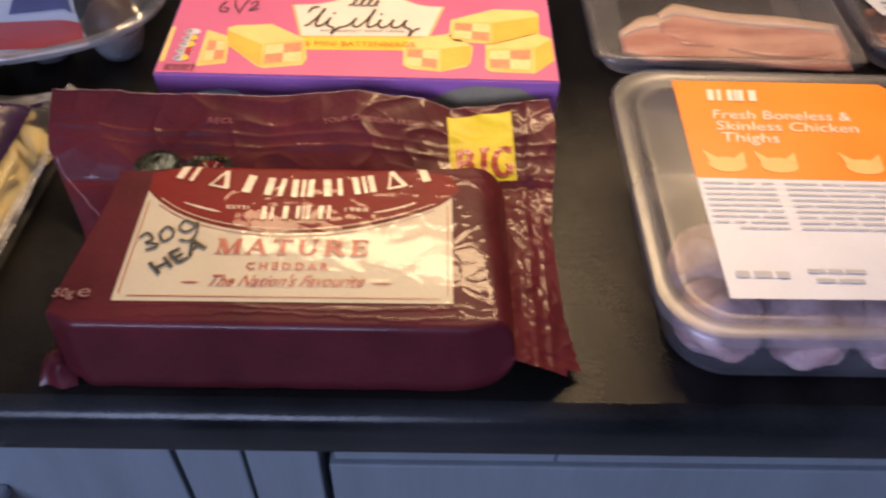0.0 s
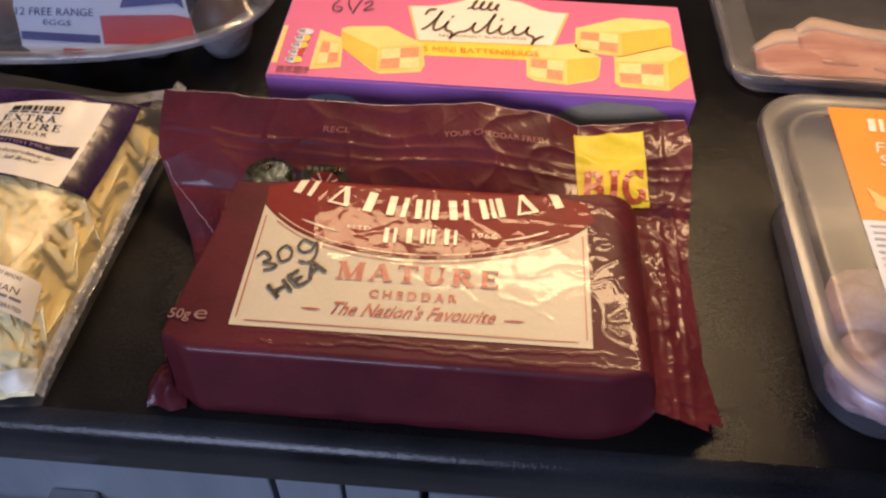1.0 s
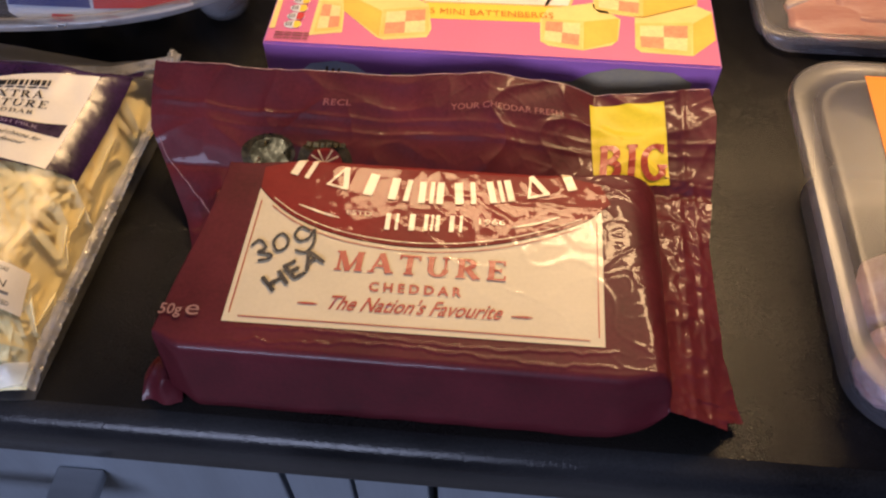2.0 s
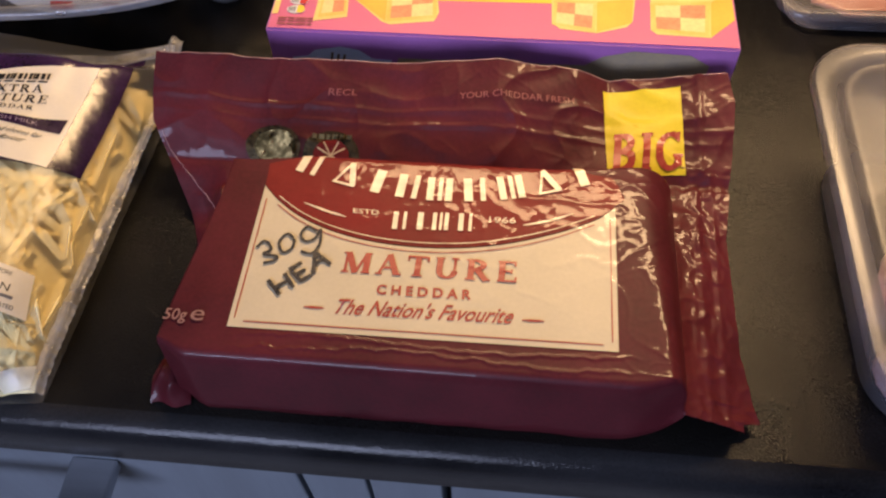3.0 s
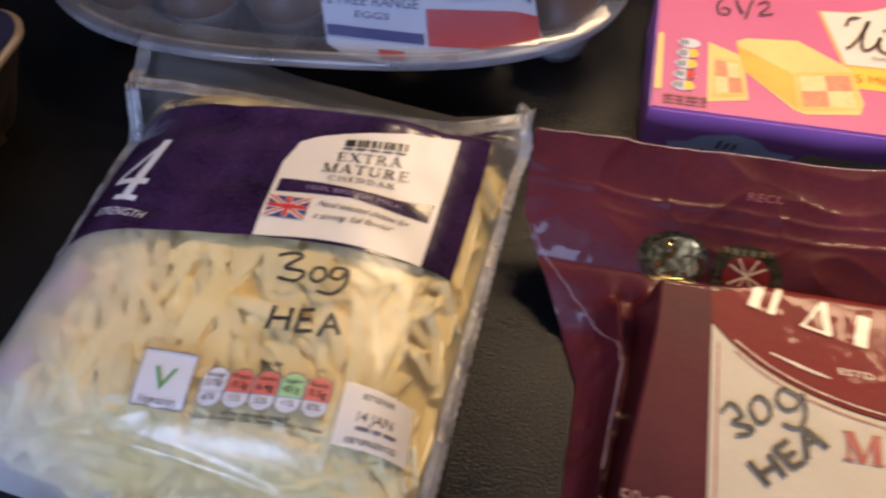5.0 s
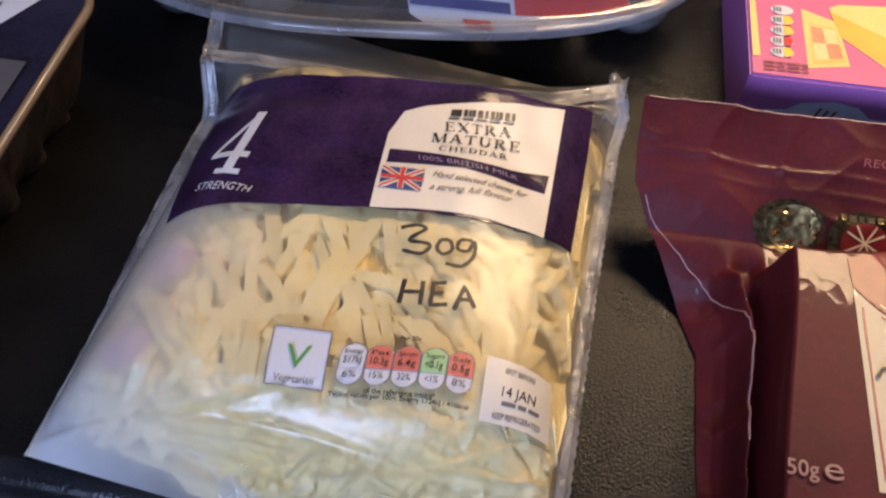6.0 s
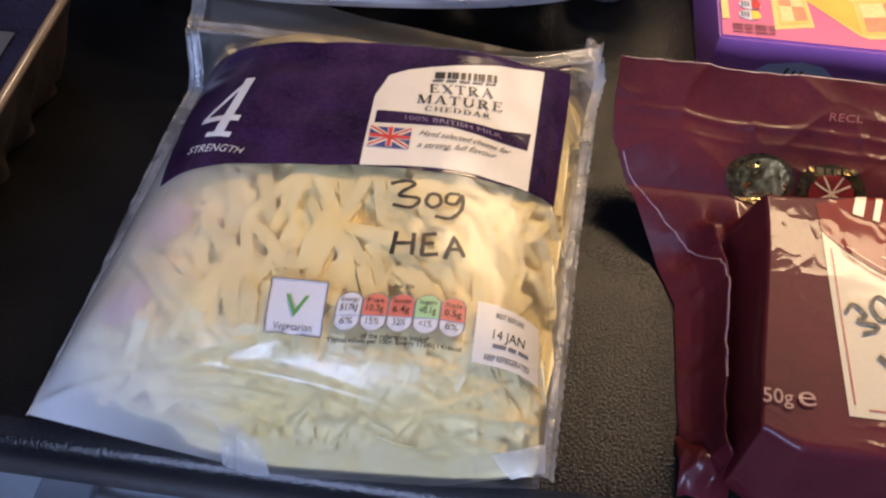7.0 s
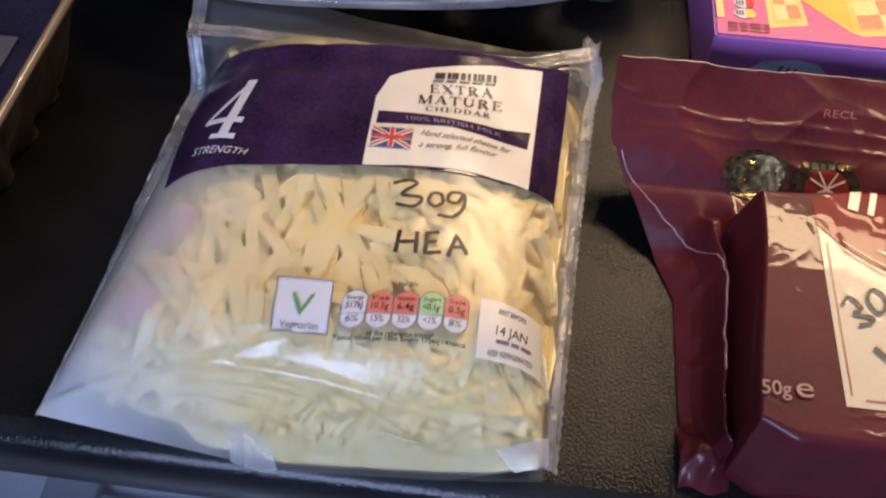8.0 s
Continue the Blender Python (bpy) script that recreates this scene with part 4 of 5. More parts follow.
serif_word("CHEDDAR", (-173.6, 123.2), (-150.2, 126.4), (-173.8, 125.7), bag_film, M["black_ink"], white, 0.0010, weight=0.8)
lettering("100% BRITISH MILK", (-179.4, 117.7), (-145.4, 118.6), (-179.8, 119.9), bag_film, M["lilac_ink"], white, 0.00115)
lettering("Hand selected cheese for", (-173.6, 111.0), (-142.4, 111.8), (-172.5, 113.9), bag_film, M["black_ink"], white, 0.00095)
lettering("a strong, full flavour", (-173.7, 105.3), (-147.0, 107.6), (-172.6, 108.2), bag_film, M["black_ink"], white, 0.00095)
for i in range(5):
    x, y = lerp(-172.4, -153.4, i / 4), lerp(141.2, 144.4, i / 4)
    serif_word((("post",), ("trio",), ("duo",), ("trio",), ("duo",))[i], (x - 0.3, y), (x + 4.0, y + 0.7), (x - 0.5, y + 3.5), bag_film, M["black_ink"], white, 0.0010, "brand_mark", 1.3)
    bars("brand_mark", (x - 0.6, y - 1.7), (x + 3.2, y - 1.1), (x - 0.4, y - 0.9), bag_film, M["black_ink"], white, (1,), 0.00095)
flag = sheet("flag", [(-190.6, 112.4), (-176.3, 113.3), (-176.2, 103.8), (-189.9, 102.9)], bag_film, M["flag_blue"], white, 0.0009, 0.003, "small red, white and blue flag")
stroke("flag_stripe", [[(-190.4, 112.2), (-176.4, 104)], [(-189.8, 103.2), (-176.5, 113)], [(-190.2, 107.6), (-176.3, 108.6)], [(-183.4, 112.7), (-183.0, 103.5)]], 1.9, bag_film, M["paper_white"], white, 0.00115)
stroke("flag_stripe", [[(-190.2, 107.6), (-176.3, 108.6)], [(-183.4, 112.7), (-183.0, 103.5)]], 1.4, bag_film, M["flag_red"], white, 0.0014)
stroke("flag_stripe", [[(-190.4, 112.2), (-176.4, 104)], [(-189.8, 103.2), (-176.5, 113)]], 0.7, bag_film, M["flag_red"], white, 0.0013)
stroke("pen_mark", [[(-179.4, 87.9), (-174.6, 89.7), (-171.6, 88.7), (-176.0, 83.9), (-169.4, 83.2), (-171.4, 79.4), (-177.5, 79.9)]], 1.3, bag_film, M["marker"], bag, 0.001, "black marker writing")
stroke("pen_mark", [[(-166.2, 85.9), (-167.0, 82.5), (-164.8, 80.6), (-162.3, 82.8), (-163.4, 86.0), (-166.2, 85.9)]], 1.3, bag_film, M["marker"], bag, 0.001, "black marker writing")
stroke("pen_mark", [[(-156.6, 87.6), (-160.2, 87.0), (-160.6, 83.6), (-157.4, 83.4), (-155.9, 87.4), (-155.3, 82.1), (-158.4, 77.3), (-163.4, 77.4)]], 1.3, bag_film, M["marker"], bag, 0.001, "black marker writing")
stroke("pen_mark", [[(-174.3, 69.3), (-174.6, 60.7), (-174.4, 64.7), (-168.5, 65.6), (-168.8, 69.5), (-168.3, 61.1)]], 1.4, bag_film, M["marker"], bag, 0.001, "black marker writing", curved=False)
stroke("pen_mark", [[(-161.8, 70.4), (-165.7, 69.4), (-165.5, 65.8), (-161.9, 66.8), (-165.5, 65.8), (-165.4, 61.6), (-160.4, 62.8)]], 1.4, bag_film, M["marker"], bag, 0.001, "black marker writing", curved=False)
stroke("pen_mark", [[(-158.2, 61.4), (-156.3, 70.4), (-152.4, 63.7), (-153.6, 66.2), (-157.4, 65.2)]], 1.4, bag_film, M["marker"], bag, 0.001, "black marker writing", curved=False)
box_v = sheet("diet_mark", [(-208.3, 47.2), (-191.2, 47.6), (-190.0, 29.9), (-206.6, 29.4)], bag_film, M["label_white"], bag, 0.0005, 0.004, "white square with a green letter")
stroke("mark_border", [[(-208.3, 47.2), (-191.2, 47.6)], [(-191.2, 47.6), (-190.0, 29.9)], [(-190.0, 29.9), (-206.6, 29.4)], [(-206.6, 29.4), (-208.3, 47.2)]], 0.35, bag_film, M["grey_ink"], box_v, 0.0009)
lettering("V", (-202.6, 35.0), (-195.6, 35.2), (-202.8, 42.4), bag_film, M["green"], box_v, 0.0010)
lettering("Vegetarian", (-204.4, 30.6), (-193.0, 31.0), (-204.5, 32.9), bag_film, M["grey_ink"], box_v, 0.0010)
# nutrition lozenges
for i, (ink, head, amount, share) in enumerate((("label_white", "Energy", "517kJ", "6%"), ("pill_red", "Fat", "10.3g", "15%"), ("pill_red", "Saturates", "6.4g", "32%"), ("pill_green", "Sugars", "<0.1g", "<1%"), ("pill_red", "Salt", "0.5g", "8%"))):
    cx, cy = lerp(-183.6, -153.2, i / 4), lerp(39.0, 42.9, i / 4)

    def at(a, b):
        return (cx + a, cy + b + 0.125 * a)
    whole = [at(3.6 * math.cos(t) * 1.02, 3.0 * (1 if math.sin(t) > 0 else -1) + 3.4 * math.sin(t)) for t in np.linspace(0, 2 * math.pi, 25)[:-1]]
    pill = sheet("nutrition_mark", whole, bag_film, M["label_white"], bag, 0.0005, 0.004)
    upper = [at(3.55 * math.cos(t), max(-1.3, 2.9 + 3.3 * math.sin(t)) if math.sin(t) > 0.01 else -1.3) for t in np.linspace(0, math.pi, 13)]
    sheet("nutrition_colour", upper, bag_film, M[ink], pill, 0.0008, 0.004)
    stroke("mark_border", [whole + whole[:1]], 0.3, bag_film, M["grey_ink"], pill, 0.0010)
    lettering(head, at(-2.6, 3.1), at(2.6, 3.1), at(-2.6, 4.5), bag_film, M["black_ink"], pill, 0.0012, bold=0.008)
    lettering(amount, at(-2.5, 0.0), at(2.5, 0.0), at(-2.5, 2.2), bag_film, M["black_ink"], pill, 0.0012, bold=0.008)
    lettering(share, at(-1.9, -4.4), at(1.9, -4.4), at(-1.9, -2.2), bag_film, M["black_ink"], pill, 0.0012)
lettering("Per 30g", (-171.6, 48.6), (-165.6, 49.4), (-171.7, 50.2), bag_film, M["black_ink"], bag, 0.0010, bold=0.02)
lettering("of the reference intake*", (-178.5, 31.2), (-158.7, 33.4), (-178.8, 32.7), bag_film, M["black_ink"], bag, 0.0010, bold=0.02)
lettering("Typical values per 100g: Energy 1724kJ / 416kcal", (-188.2, 28.9), (-149.4, 33.0), (-188.4, 30.2), bag_film, M["black_ink"], bag, 0.0010, bold=0.02)
date_label = sheet("date_label", [(-146.4, 50.4), (-126.4, 51.4), (-125.2, 33.6), (-146.2, 31.3)], bag_film, M["paper_white"], bag, 0.0007, 0.004, "white date sticker")
lettering("BEST BEFORE", (-140.5, 46.6), (-131.6, 47.4), (-140.4, 48.4), bag_film, M["black_ink"], date_label, 0.0008)
lettering("14 JAN", (-140.8, 39.6), (-130.9, 41.0), (-140.7, 42.8), bag_film, M["black_ink"], date_label, 0.0008)
bars("small_print", (-140.6, 37.0), (-129.4, 38.6), (-140.5, 38.2), bag_film, M["grey_ink"], date_label, (5, -0.8, 3, -0.8, 4), 0.0008)
lettering("KEEP REFRIGERATED", (-142.7, 32.9), (-128.6, 34.9), (-142.6, 34.6), bag_film, M["black_ink"], date_label, 0.0008)
# red print on the back of the bag
for cx, cy in ((-251, 70), (-256, 40)):
    sheet("back_print", oval(cx, cy, 9, 7), lambda x, y: bag_film(x, y) - 0.0040, M["pink_print"], bag, 0.0, 0.004, "red print showing through the bag")

# the grated cheese lies loose in the bag: too many strands to count
rng = random.Random(4)
bm = bmesh.new()
made = 0
while made < 1550:
    u, v = rng.random(), rng.uniform(0.02, 0.84) if rng.random() > 0.25 else rng.uniform(0.025, 0.20)
    keep = (ss(-0.1, 0.30, u) * 0.9 + 0.1) * (1 if v > 0.13 else ss(0.10, 0.45, u))
    if rng.random() > keep or v > lerp(0.76, 0.90, u):
        continue
    x, y = lerp(curve(BAG_L, v), curve(BAG_R, v), u), lerp(curve(BAG_F, u), curve(BAG_B, u), v)
    h = bag_h(u, v) - 0.0038 - 0.008 * ss(0.45, 0.08, u)
    if h < 0.004:
        continue
    z = h * (1 - 0.55 * rng.random() ** 1.4)
    length, w = rng.uniform(0.018, 0.042), rng.uniform(0.0019, 0.0025)
    ang = rng.gauss(1.85, 0.55) if v > 0.14 else rng.gauss(0.6, 0.9)
    bend = rng.uniform(-0.004, 0.004)
    pts = []
    for s in (-0.5, -0.17, 0.17, 0.5):
        px, py = x + math.cos(ang) * length * s - math.sin(ang) * bend * s * s * 4, y + math.sin(ang) * length * s + math.cos(ang) * bend * s * s * 4
        uu, vv = bag_uv(px, py)
        if not (0.02 < uu < 0.98 and 0.034 < vv < 0.93) or bag_h(uu, vv) < 0.0125:
            pts = None
            break
        pts.append(Vector((px, py, max(0.0028, min(z + rng.uniform(-0.001, 0.001), min(bag_h(uu, vv), bag_film(px, py)) - (0.0060 if vv < 0.1 else 0.0054 if uu < 0.42 else 0.0046))))))
    if not pts:
        continue
    side = Vector((-math.sin(ang), math.cos(ang), 0)) * w
    up = Vector((0, 0, w * rng.uniform(0.85, 1.1)))
    rings = []
    for i, p in enumerate(pts):
        k = 0.75 if i in (0, 3) else 1.0
        rings.append([bm.verts.new(p + Vector((0, 0, TOP)) + q * k) for q in (-side - up, side - up, side + up, -side + up)])
    for a, b in zip(rings, rings[1:]):
        for j in range(4):
            bm.faces.new((a[j], a[(j + 1) % 4], b[(j + 1) % 4], b[j]))
    bm.faces.new(rings[0][::-1]), bm.faces.new(rings[-1])
    made += 1
heap = []
for v in np.linspace(0.014, 0.86, 64):
    heap.append([])
    for u in np.linspace(lerp(0.34, 0.10, ss(0.0, 0.12, v)), 0.985, 60):
        x, y = lerp(curve(BAG_L, v), curve(BAG_R, v), u), lerp(curve(BAG_F, u), curve(BAG_B, u), v)
        z = max(0.003, bag_h(u, v) - 0.0091 - 0.014 * ss(0.45, 0.08, u) + 0.002 * noise.noise(Vector((x * 120, y * 90, 4))))
        heap[-1].append(bm.verts.new((x, y, TOP + z)))
for a, b in zip(heap, heap[1:]):
    for i in range(len(a) - 1):
        bm.faces.new((a[i], a[i + 1], b[i + 1], b[i]))
bmesh.ops.recalc_face_normals(bm, faces=bm.faces[:])
tagged(part("grated_cheese", bm, M["cheddar"], None), "loose pale yellow strands of grated cheddar in the bag", "grated cheese", kind="stuff")


# ---- carton of cakes ----
BX0, BX1, BY0, BY1, BH = -0.0635, 0.1600, 0.1935, 0.2800, 0.0345
carton = thing("cake_box", (0.048, 0.25, TOP), "pink and purple printed cardboard box of cakes", "cake box")
bm = bmesh.new()
bmesh.ops.create_cube(bm, size=1)
for v in bm.verts:
    v.co = Vector((lerp(BX0, BX1, v.co.x + 0.5), lerp(BY0, BY1, v.co.y + 0.5), TOP + lerp(0.0004, BH, v.co.z + 0.5)))
bmesh.ops.bevel(bm, geom=bm.edges[:], offset=0.0008, segments=2, affect="EDGES")
part("carton", bm, M["carton_purple"], carton, "purple cardboard carton")


def box_top(x, y):
    return BH


lid = sheet("lid_print", [(-62.6, 194.4), (159.2, 194.4), (159.2, 279.2), (-62.6, 279.2)], box_top, M["pink"], carton, 0.0003, 0, "pink printed top")
cart = [(13.5, 232.0), (86.5, 234.2), (95.0, 266.0), (86, 266.2), (79, 268), (68.5, 274.6), (54.5, 277.6), (40.5, 275.8), (29, 269.3), (20, 266), (5.5, 264.4)]
sheet("cartouche_edge", [(48.6 + (x - 48.6) * 1.035, 254 + (y - 254) * 1.035) for x, y in cart], box_top, M["pale_orange"], lid, 0.0004, 0)
cartouche = sheet("cartouche", cart, box_top, M["paper_white"], lid, 0.00055, 0, "cream name shield")
sheet("banner", [(13.8, 231.0), (17.3, 218.4), (80.1, 219.9), (82.5, 233.0)], box_top, M["banner"], lid, 0.00045, 0, "amber banner")
lettering("5 MINI BATTENBERGS", (16.7, 221.8), (79.3, 222.8), (16.4, 226.4), box_top, M["orange_ink"], lid, 0.0010)
lettering("EXCEEDINGLY GOOD CAKES", (24.2, 235.9), (72.5, 237.2), (24.0, 238.0), box_top, M["brown_ink"], cartouche, 0.0011)
# the maker's flowing mark as a plain looping pen line


def loops(x0, x1, y0, n, heights, lean=0.35, tail=()):
    """A slanting run of loops, some taller, some hanging below the line."""
    pts = []
    for i in range(n * 12 + 1):
        t = i / 12
        j = min(n - 1, int(t))
        h = heights[j % len(heights)]
        up = 0.5 - 0.5 * math.cos(2 * math.pi * t)
        pts.append((lerp(x0, x1, t / n) + 1.5 * math.sin(2 * math.pi * t) + lean * h * up, y0 + h * up))
    return pts + list(tail)


stroke("brand_mark", [loops(14.0, 82.0, 241.5, 9, (19, 9, -7, 9, 19, 8, 8, 8, -8))], 1.5, box_top, M["brown_ink"], cartouche, 0.0011)
for line in ([(15, 256), (17, 261), (21, 262)], [(30, 254.6), (31.2, 256)], [(58, 254.6), (59.2, 256)]):
    stroke("brand_mark", [line], 1.5, box_top, M["brown_ink"], cartouche, 0.0013)
stroke("brand_mark", [loops(38, 56, 264.5, 4, (9, 8, 8, 6))], 1.2, box_top, M["brown_ink"], cartouche, 0.0011)


def printed_cake(outline, shade, corner, face):
    """A printed cake: its rind, one darker side and a chequered cut face."""
    c = sheet("printed_cake", outline, box_top, M["marzipan_top"], lid, 0.0005, 0)
    if shade:
        sheet("printed_shade", shade, box_top, M["marzipan_dark"], c, 0.00056, 0)
    a, b, d, e = (Vector((*p, 0)) for p in face)
    sheet("printed_rind", face, box_top, M["marzipan"], c, 0.00062, 0)

    def at(s, t):
        p = a.lerp(b, s).lerp(e.lerp(d, s), t)
        return (p.x, p.y)
    for i in range(2):
        for j in range(2):
            q = [at(lerp(0.08, 0.92, i / 2), lerp(0.1, 0.9, j / 2)), at(lerp(0.08, 0.92, (i + 1) / 2), lerp(0.1, 0.9, j / 2)), at(lerp(0.08, 0.92, (i + 1) / 2), lerp(0.1, 0.9, (j + 1) / 2)), at(lerp(0.08, 0.92, i / 2), lerp(0.1, 0.9, (j + 1) / 2))]
            sheet("printed_square", q, box_top, M["sponge_pink" if (i + j + corner) % 2 else "sponge_pale"], c, 0.00068, 0)


printed_cake([(-41.6, 236.0), (-27.7, 229.5), (-25.3, 203.7), (-41.4, 200.1)], None, 1, [(-39.6, 228.0), (-28.7, 225.9), (-26.3, 205.7), (-39.4, 202.5)])
printed_cake([(-30.1, 238.5), (-26, 241), (-5.0, 243.3), (15.5, 229.1), (18.8, 210), (17, 203.5), (-4, 199.8), (-8, 201.5), (-27.2, 220.7)], [(-30.1, 236), (-7.6, 222), (-6.4, 201.7), (-27.2, 220.7)], 0, [(-7.3, 223.2), (15.9, 227.7), (18.0, 205.4), (-6.1, 201.5)])
printed_cake([(76.1, 231.1), (98.8, 237.5), (112.8, 225.3), (111.0, 209), (108, 205), (94.0, 200.0), (77, 202), (73.0, 205.5), (72.6, 222)], [(94.4, 222), (112, 226), (110.6, 208), (94, 200.6)], 1, [(73.8, 222.4), (94.4, 222.6), (93.2, 200.5), (73.2, 204.5)])
printed_cake([(120.0, 228.0), (150.6, 240.0), (158.8, 235.0), (158.8, 213.1), (146.7, 200.2), (122, 201), (119.2, 204)], [(148.6, 225), (158.8, 234), (158.8, 213.1), (146.7, 200.6)], 0, [(119.7, 222.9), (148.4, 225.4), (146, 201.0), (119.8, 202.9)])
printed_cake([(99.9, 252), (126.0, 264.8), (150, 264.5), (153.2, 261), (152.3, 240.1), (124.0, 227.4), (102, 230), (99.0, 234)], [(125.4, 250), (153, 258), (152.3, 241), (124, 228)], 1, [(100.7, 250.4), (125.4, 250.4), (123.7, 228.0), (100.0, 232.5)])
sheet("cream_stripe", [(-62.4, 238.0), (-60.0, 238.3), (-59.4, 204.1), (-62.4, 203.8)], box_top, M["marzipan_top"], lid, 0.0007, 0)
for i in range(5):
    y = lerp(207.5, 233.5, i / 4)
    c = -51.2 + 0.06 * (y - 204)
    mark = sheet("nutrition_mark", [(c + 4.6 * math.cos(t), y + 3.0 * math.sin(t)) for t in np.linspace(0, 6.283, 17)[:-1]], box_top, M["label_white"], lid, 0.0007, 0)
    if i < 4:
        sheet("nutrition_colour", [(c + 0.6, y - 2.6), (c + 3.2, y - 2.6), (c + 4.4, y), (c + 3.2, y + 2.6), (c + 0.6, y + 2.6)], box_top, M["banner" if i in (0, 3, 2) else "flag_red"], mark, 0.0010, 0)
    bars("small_print", (c - 3.6, y - 1.5), (c - 0.4, y - 1.5), (c - 3.6, y + 1.5), box_top, M["grey_ink"], mark, (1.2, -0.6, 1.0, -0.6, 1.2), 0.0010)
for y in (196.4, 198.6, 200.6):
    bars("small_print", (-58.5, y), (-41.5, y + 0.2), (-58.5, y + 0.9), box_top, M["dull_text"], lid, (5, -0.7, 4, -0.7, 6, -0.7, 3), 0.0008)
stroke("pen_mark", [[(-35.4, 266), (-38.2, 261), (-37.6, 255.6), (-34, 254.8), (-33.2, 258.4), (-36.6, 259.2)]], 0.9, box_top, M["marker"], lid, 0.001, "black marker writing")
stroke("pen_mark", [[(-30.6, 269.7), (-29.6, 262), (-27.4, 256.4)]], 0.9, box_top, M["marker"], lid, 0.001, "black marker writing")
stroke("pen_mark", [[(-21.9, 270.5), (-24.6, 262), (-26.4, 253.0)]], 0.9, box_top, M["marker"], lid, 0.001, "black marker writing")
stroke("pen_mark", [[(-20.9, 264.0), (-17.5, 266.8), (-16.8, 263), (-20.6, 257.0), (-14.8, 258.8)]], 0.9, box_top, M["marker"], lid, 0.001, "black marker writing")


def front_print(name, points, mat, lift, label=""):
    """A print on the carton's upright front, in millimetres along it and up."""
    bm = bmesh.new()
    bm.faces.new([bm.verts.new((x * MM, BY0 - lift, TOP + z * MM)) for x, z in points])
    return part(name, bm, mat, carton, label)


front_print("front_panel", [(-6, 1), (146, 1), (148, 24), (138, 30), (112, 31), (98, 27), (90, 21), (0, 20)], M["carton_dark"], 0.0004, "dark printed front panel")
front_print("front_shield", [(-52, 9), (-8, 11), (-3, 18.4), (-13, 19), (-19, 24), (-28, 25.6), (-41, 23), (-45, 19), (-53, 17.6)], M["logo_blue"], 0.0004, "pale blue shield")
for x, z, h in ((-34, 17, 5), (-31, 17, 4), (-28, 17, 4), (-40, 11, 5), (-35, 11, 3), (-31, 11, 3), (-26, 11, 5), (-22, 11, 3)):
    front_print("brand_mark", [(x, z), (x + 1.2, z), (x + 2.2, z + h), (x + 1.0, z + h)], M["brown_ink"], 0.0007)


# ---- soft tubs and trays ----
def loop(cx, cy, hx, hy, r, z, n=9):
    """A rounded rectangle at height z over the worktop."""
    pts = []
    for qx, qy, a0 in ((1, 1, 0), (-1, 1, 90), (-1, -1, 180), (1, -1, 270)):
        for i in range(n):
            a = radians(a0 + 90 * i / (n - 1))
            pts.append((cx + qx * (hx - r) + r * math.cos(a), cy + qy * (hy - r) + r * math.sin(a), TOP + z))
    return pts


def tray(name, cx, cy, hx, hy, r, height, taper, mat, parent, lip=0.006, label=""):
    """A thin plastic tray: floor, flared ribbed walls, rolled lip with an inner step."""
    rows = [loop(cx, cy, hx - taper - 0.02, hy - taper - 0.02, max(0.004, r - 0.012), 0.0008), loop(cx, cy, hx - taper - 0.003, hy - taper - 0.003, r, 0.0008), loop(cx, cy, hx - taper, hy - taper, r, 0.003)]
    for k in (0.25, 0.5, 0.75, 0.9):
        rows.append(loop(cx, cy, hx - lip - taper * (1 - k) * 0.9, hy - lip - taper * (1 - k) * 0.9, r, height * k))
    rows += [loop(cx, cy, hx - lip, hy - lip, r, height), loop(cx, cy, hx - lip + 0.001, hy - lip + 0.001, r, height + 0.0018), loop(cx, cy, hx - 0.002, hy - 0.002, r, height + 0.0018), loop(cx, cy, hx, hy, r, height + 0.0005), loop(cx, cy, hx, hy, r, height - 0.002)]
    return part(name, grid_mesh(rows, True), mat, parent, label, smooth=True)


def lump(name, place, size, seed, mat, label, category, group="", turn=0.0):
    """An uneven soft piece of meat."""
    bm = bmesh.new()
    bmesh.ops.create_icosphere(bm, subdivisions=4, radius=1)
    for v in bm.verts:
        p = v.co.copy()
        d = 1 + 0.22 * noise.noise(p * 1.6 + Vector((seed, 0, 0))) + 0.10 * noise.noise(p * 4 + Vector((0, seed, 0))) + 0.03 * noise.noise(p * 11)
        v.co = Vector((p.x * size[0], p.y * size[1], p.z * size[2])) * d
        v.co.z = max(v.co.z, -size[2] * 0.9)
    bmesh.ops.rotate(bm, verts=bm.verts, cent=(0, 0, 0), matrix=Matrix.Rotation(turn, 3, "Z"))
    low = min(v.co.z for v in bm.verts)
    bmesh.ops.translate(bm, verts=bm.verts, vec=(place[0], place[1], TOP + place[2] - low))
    ob = part(name, bm, mat, None, smooth=True)
    return tagged(ob, label, category, group)


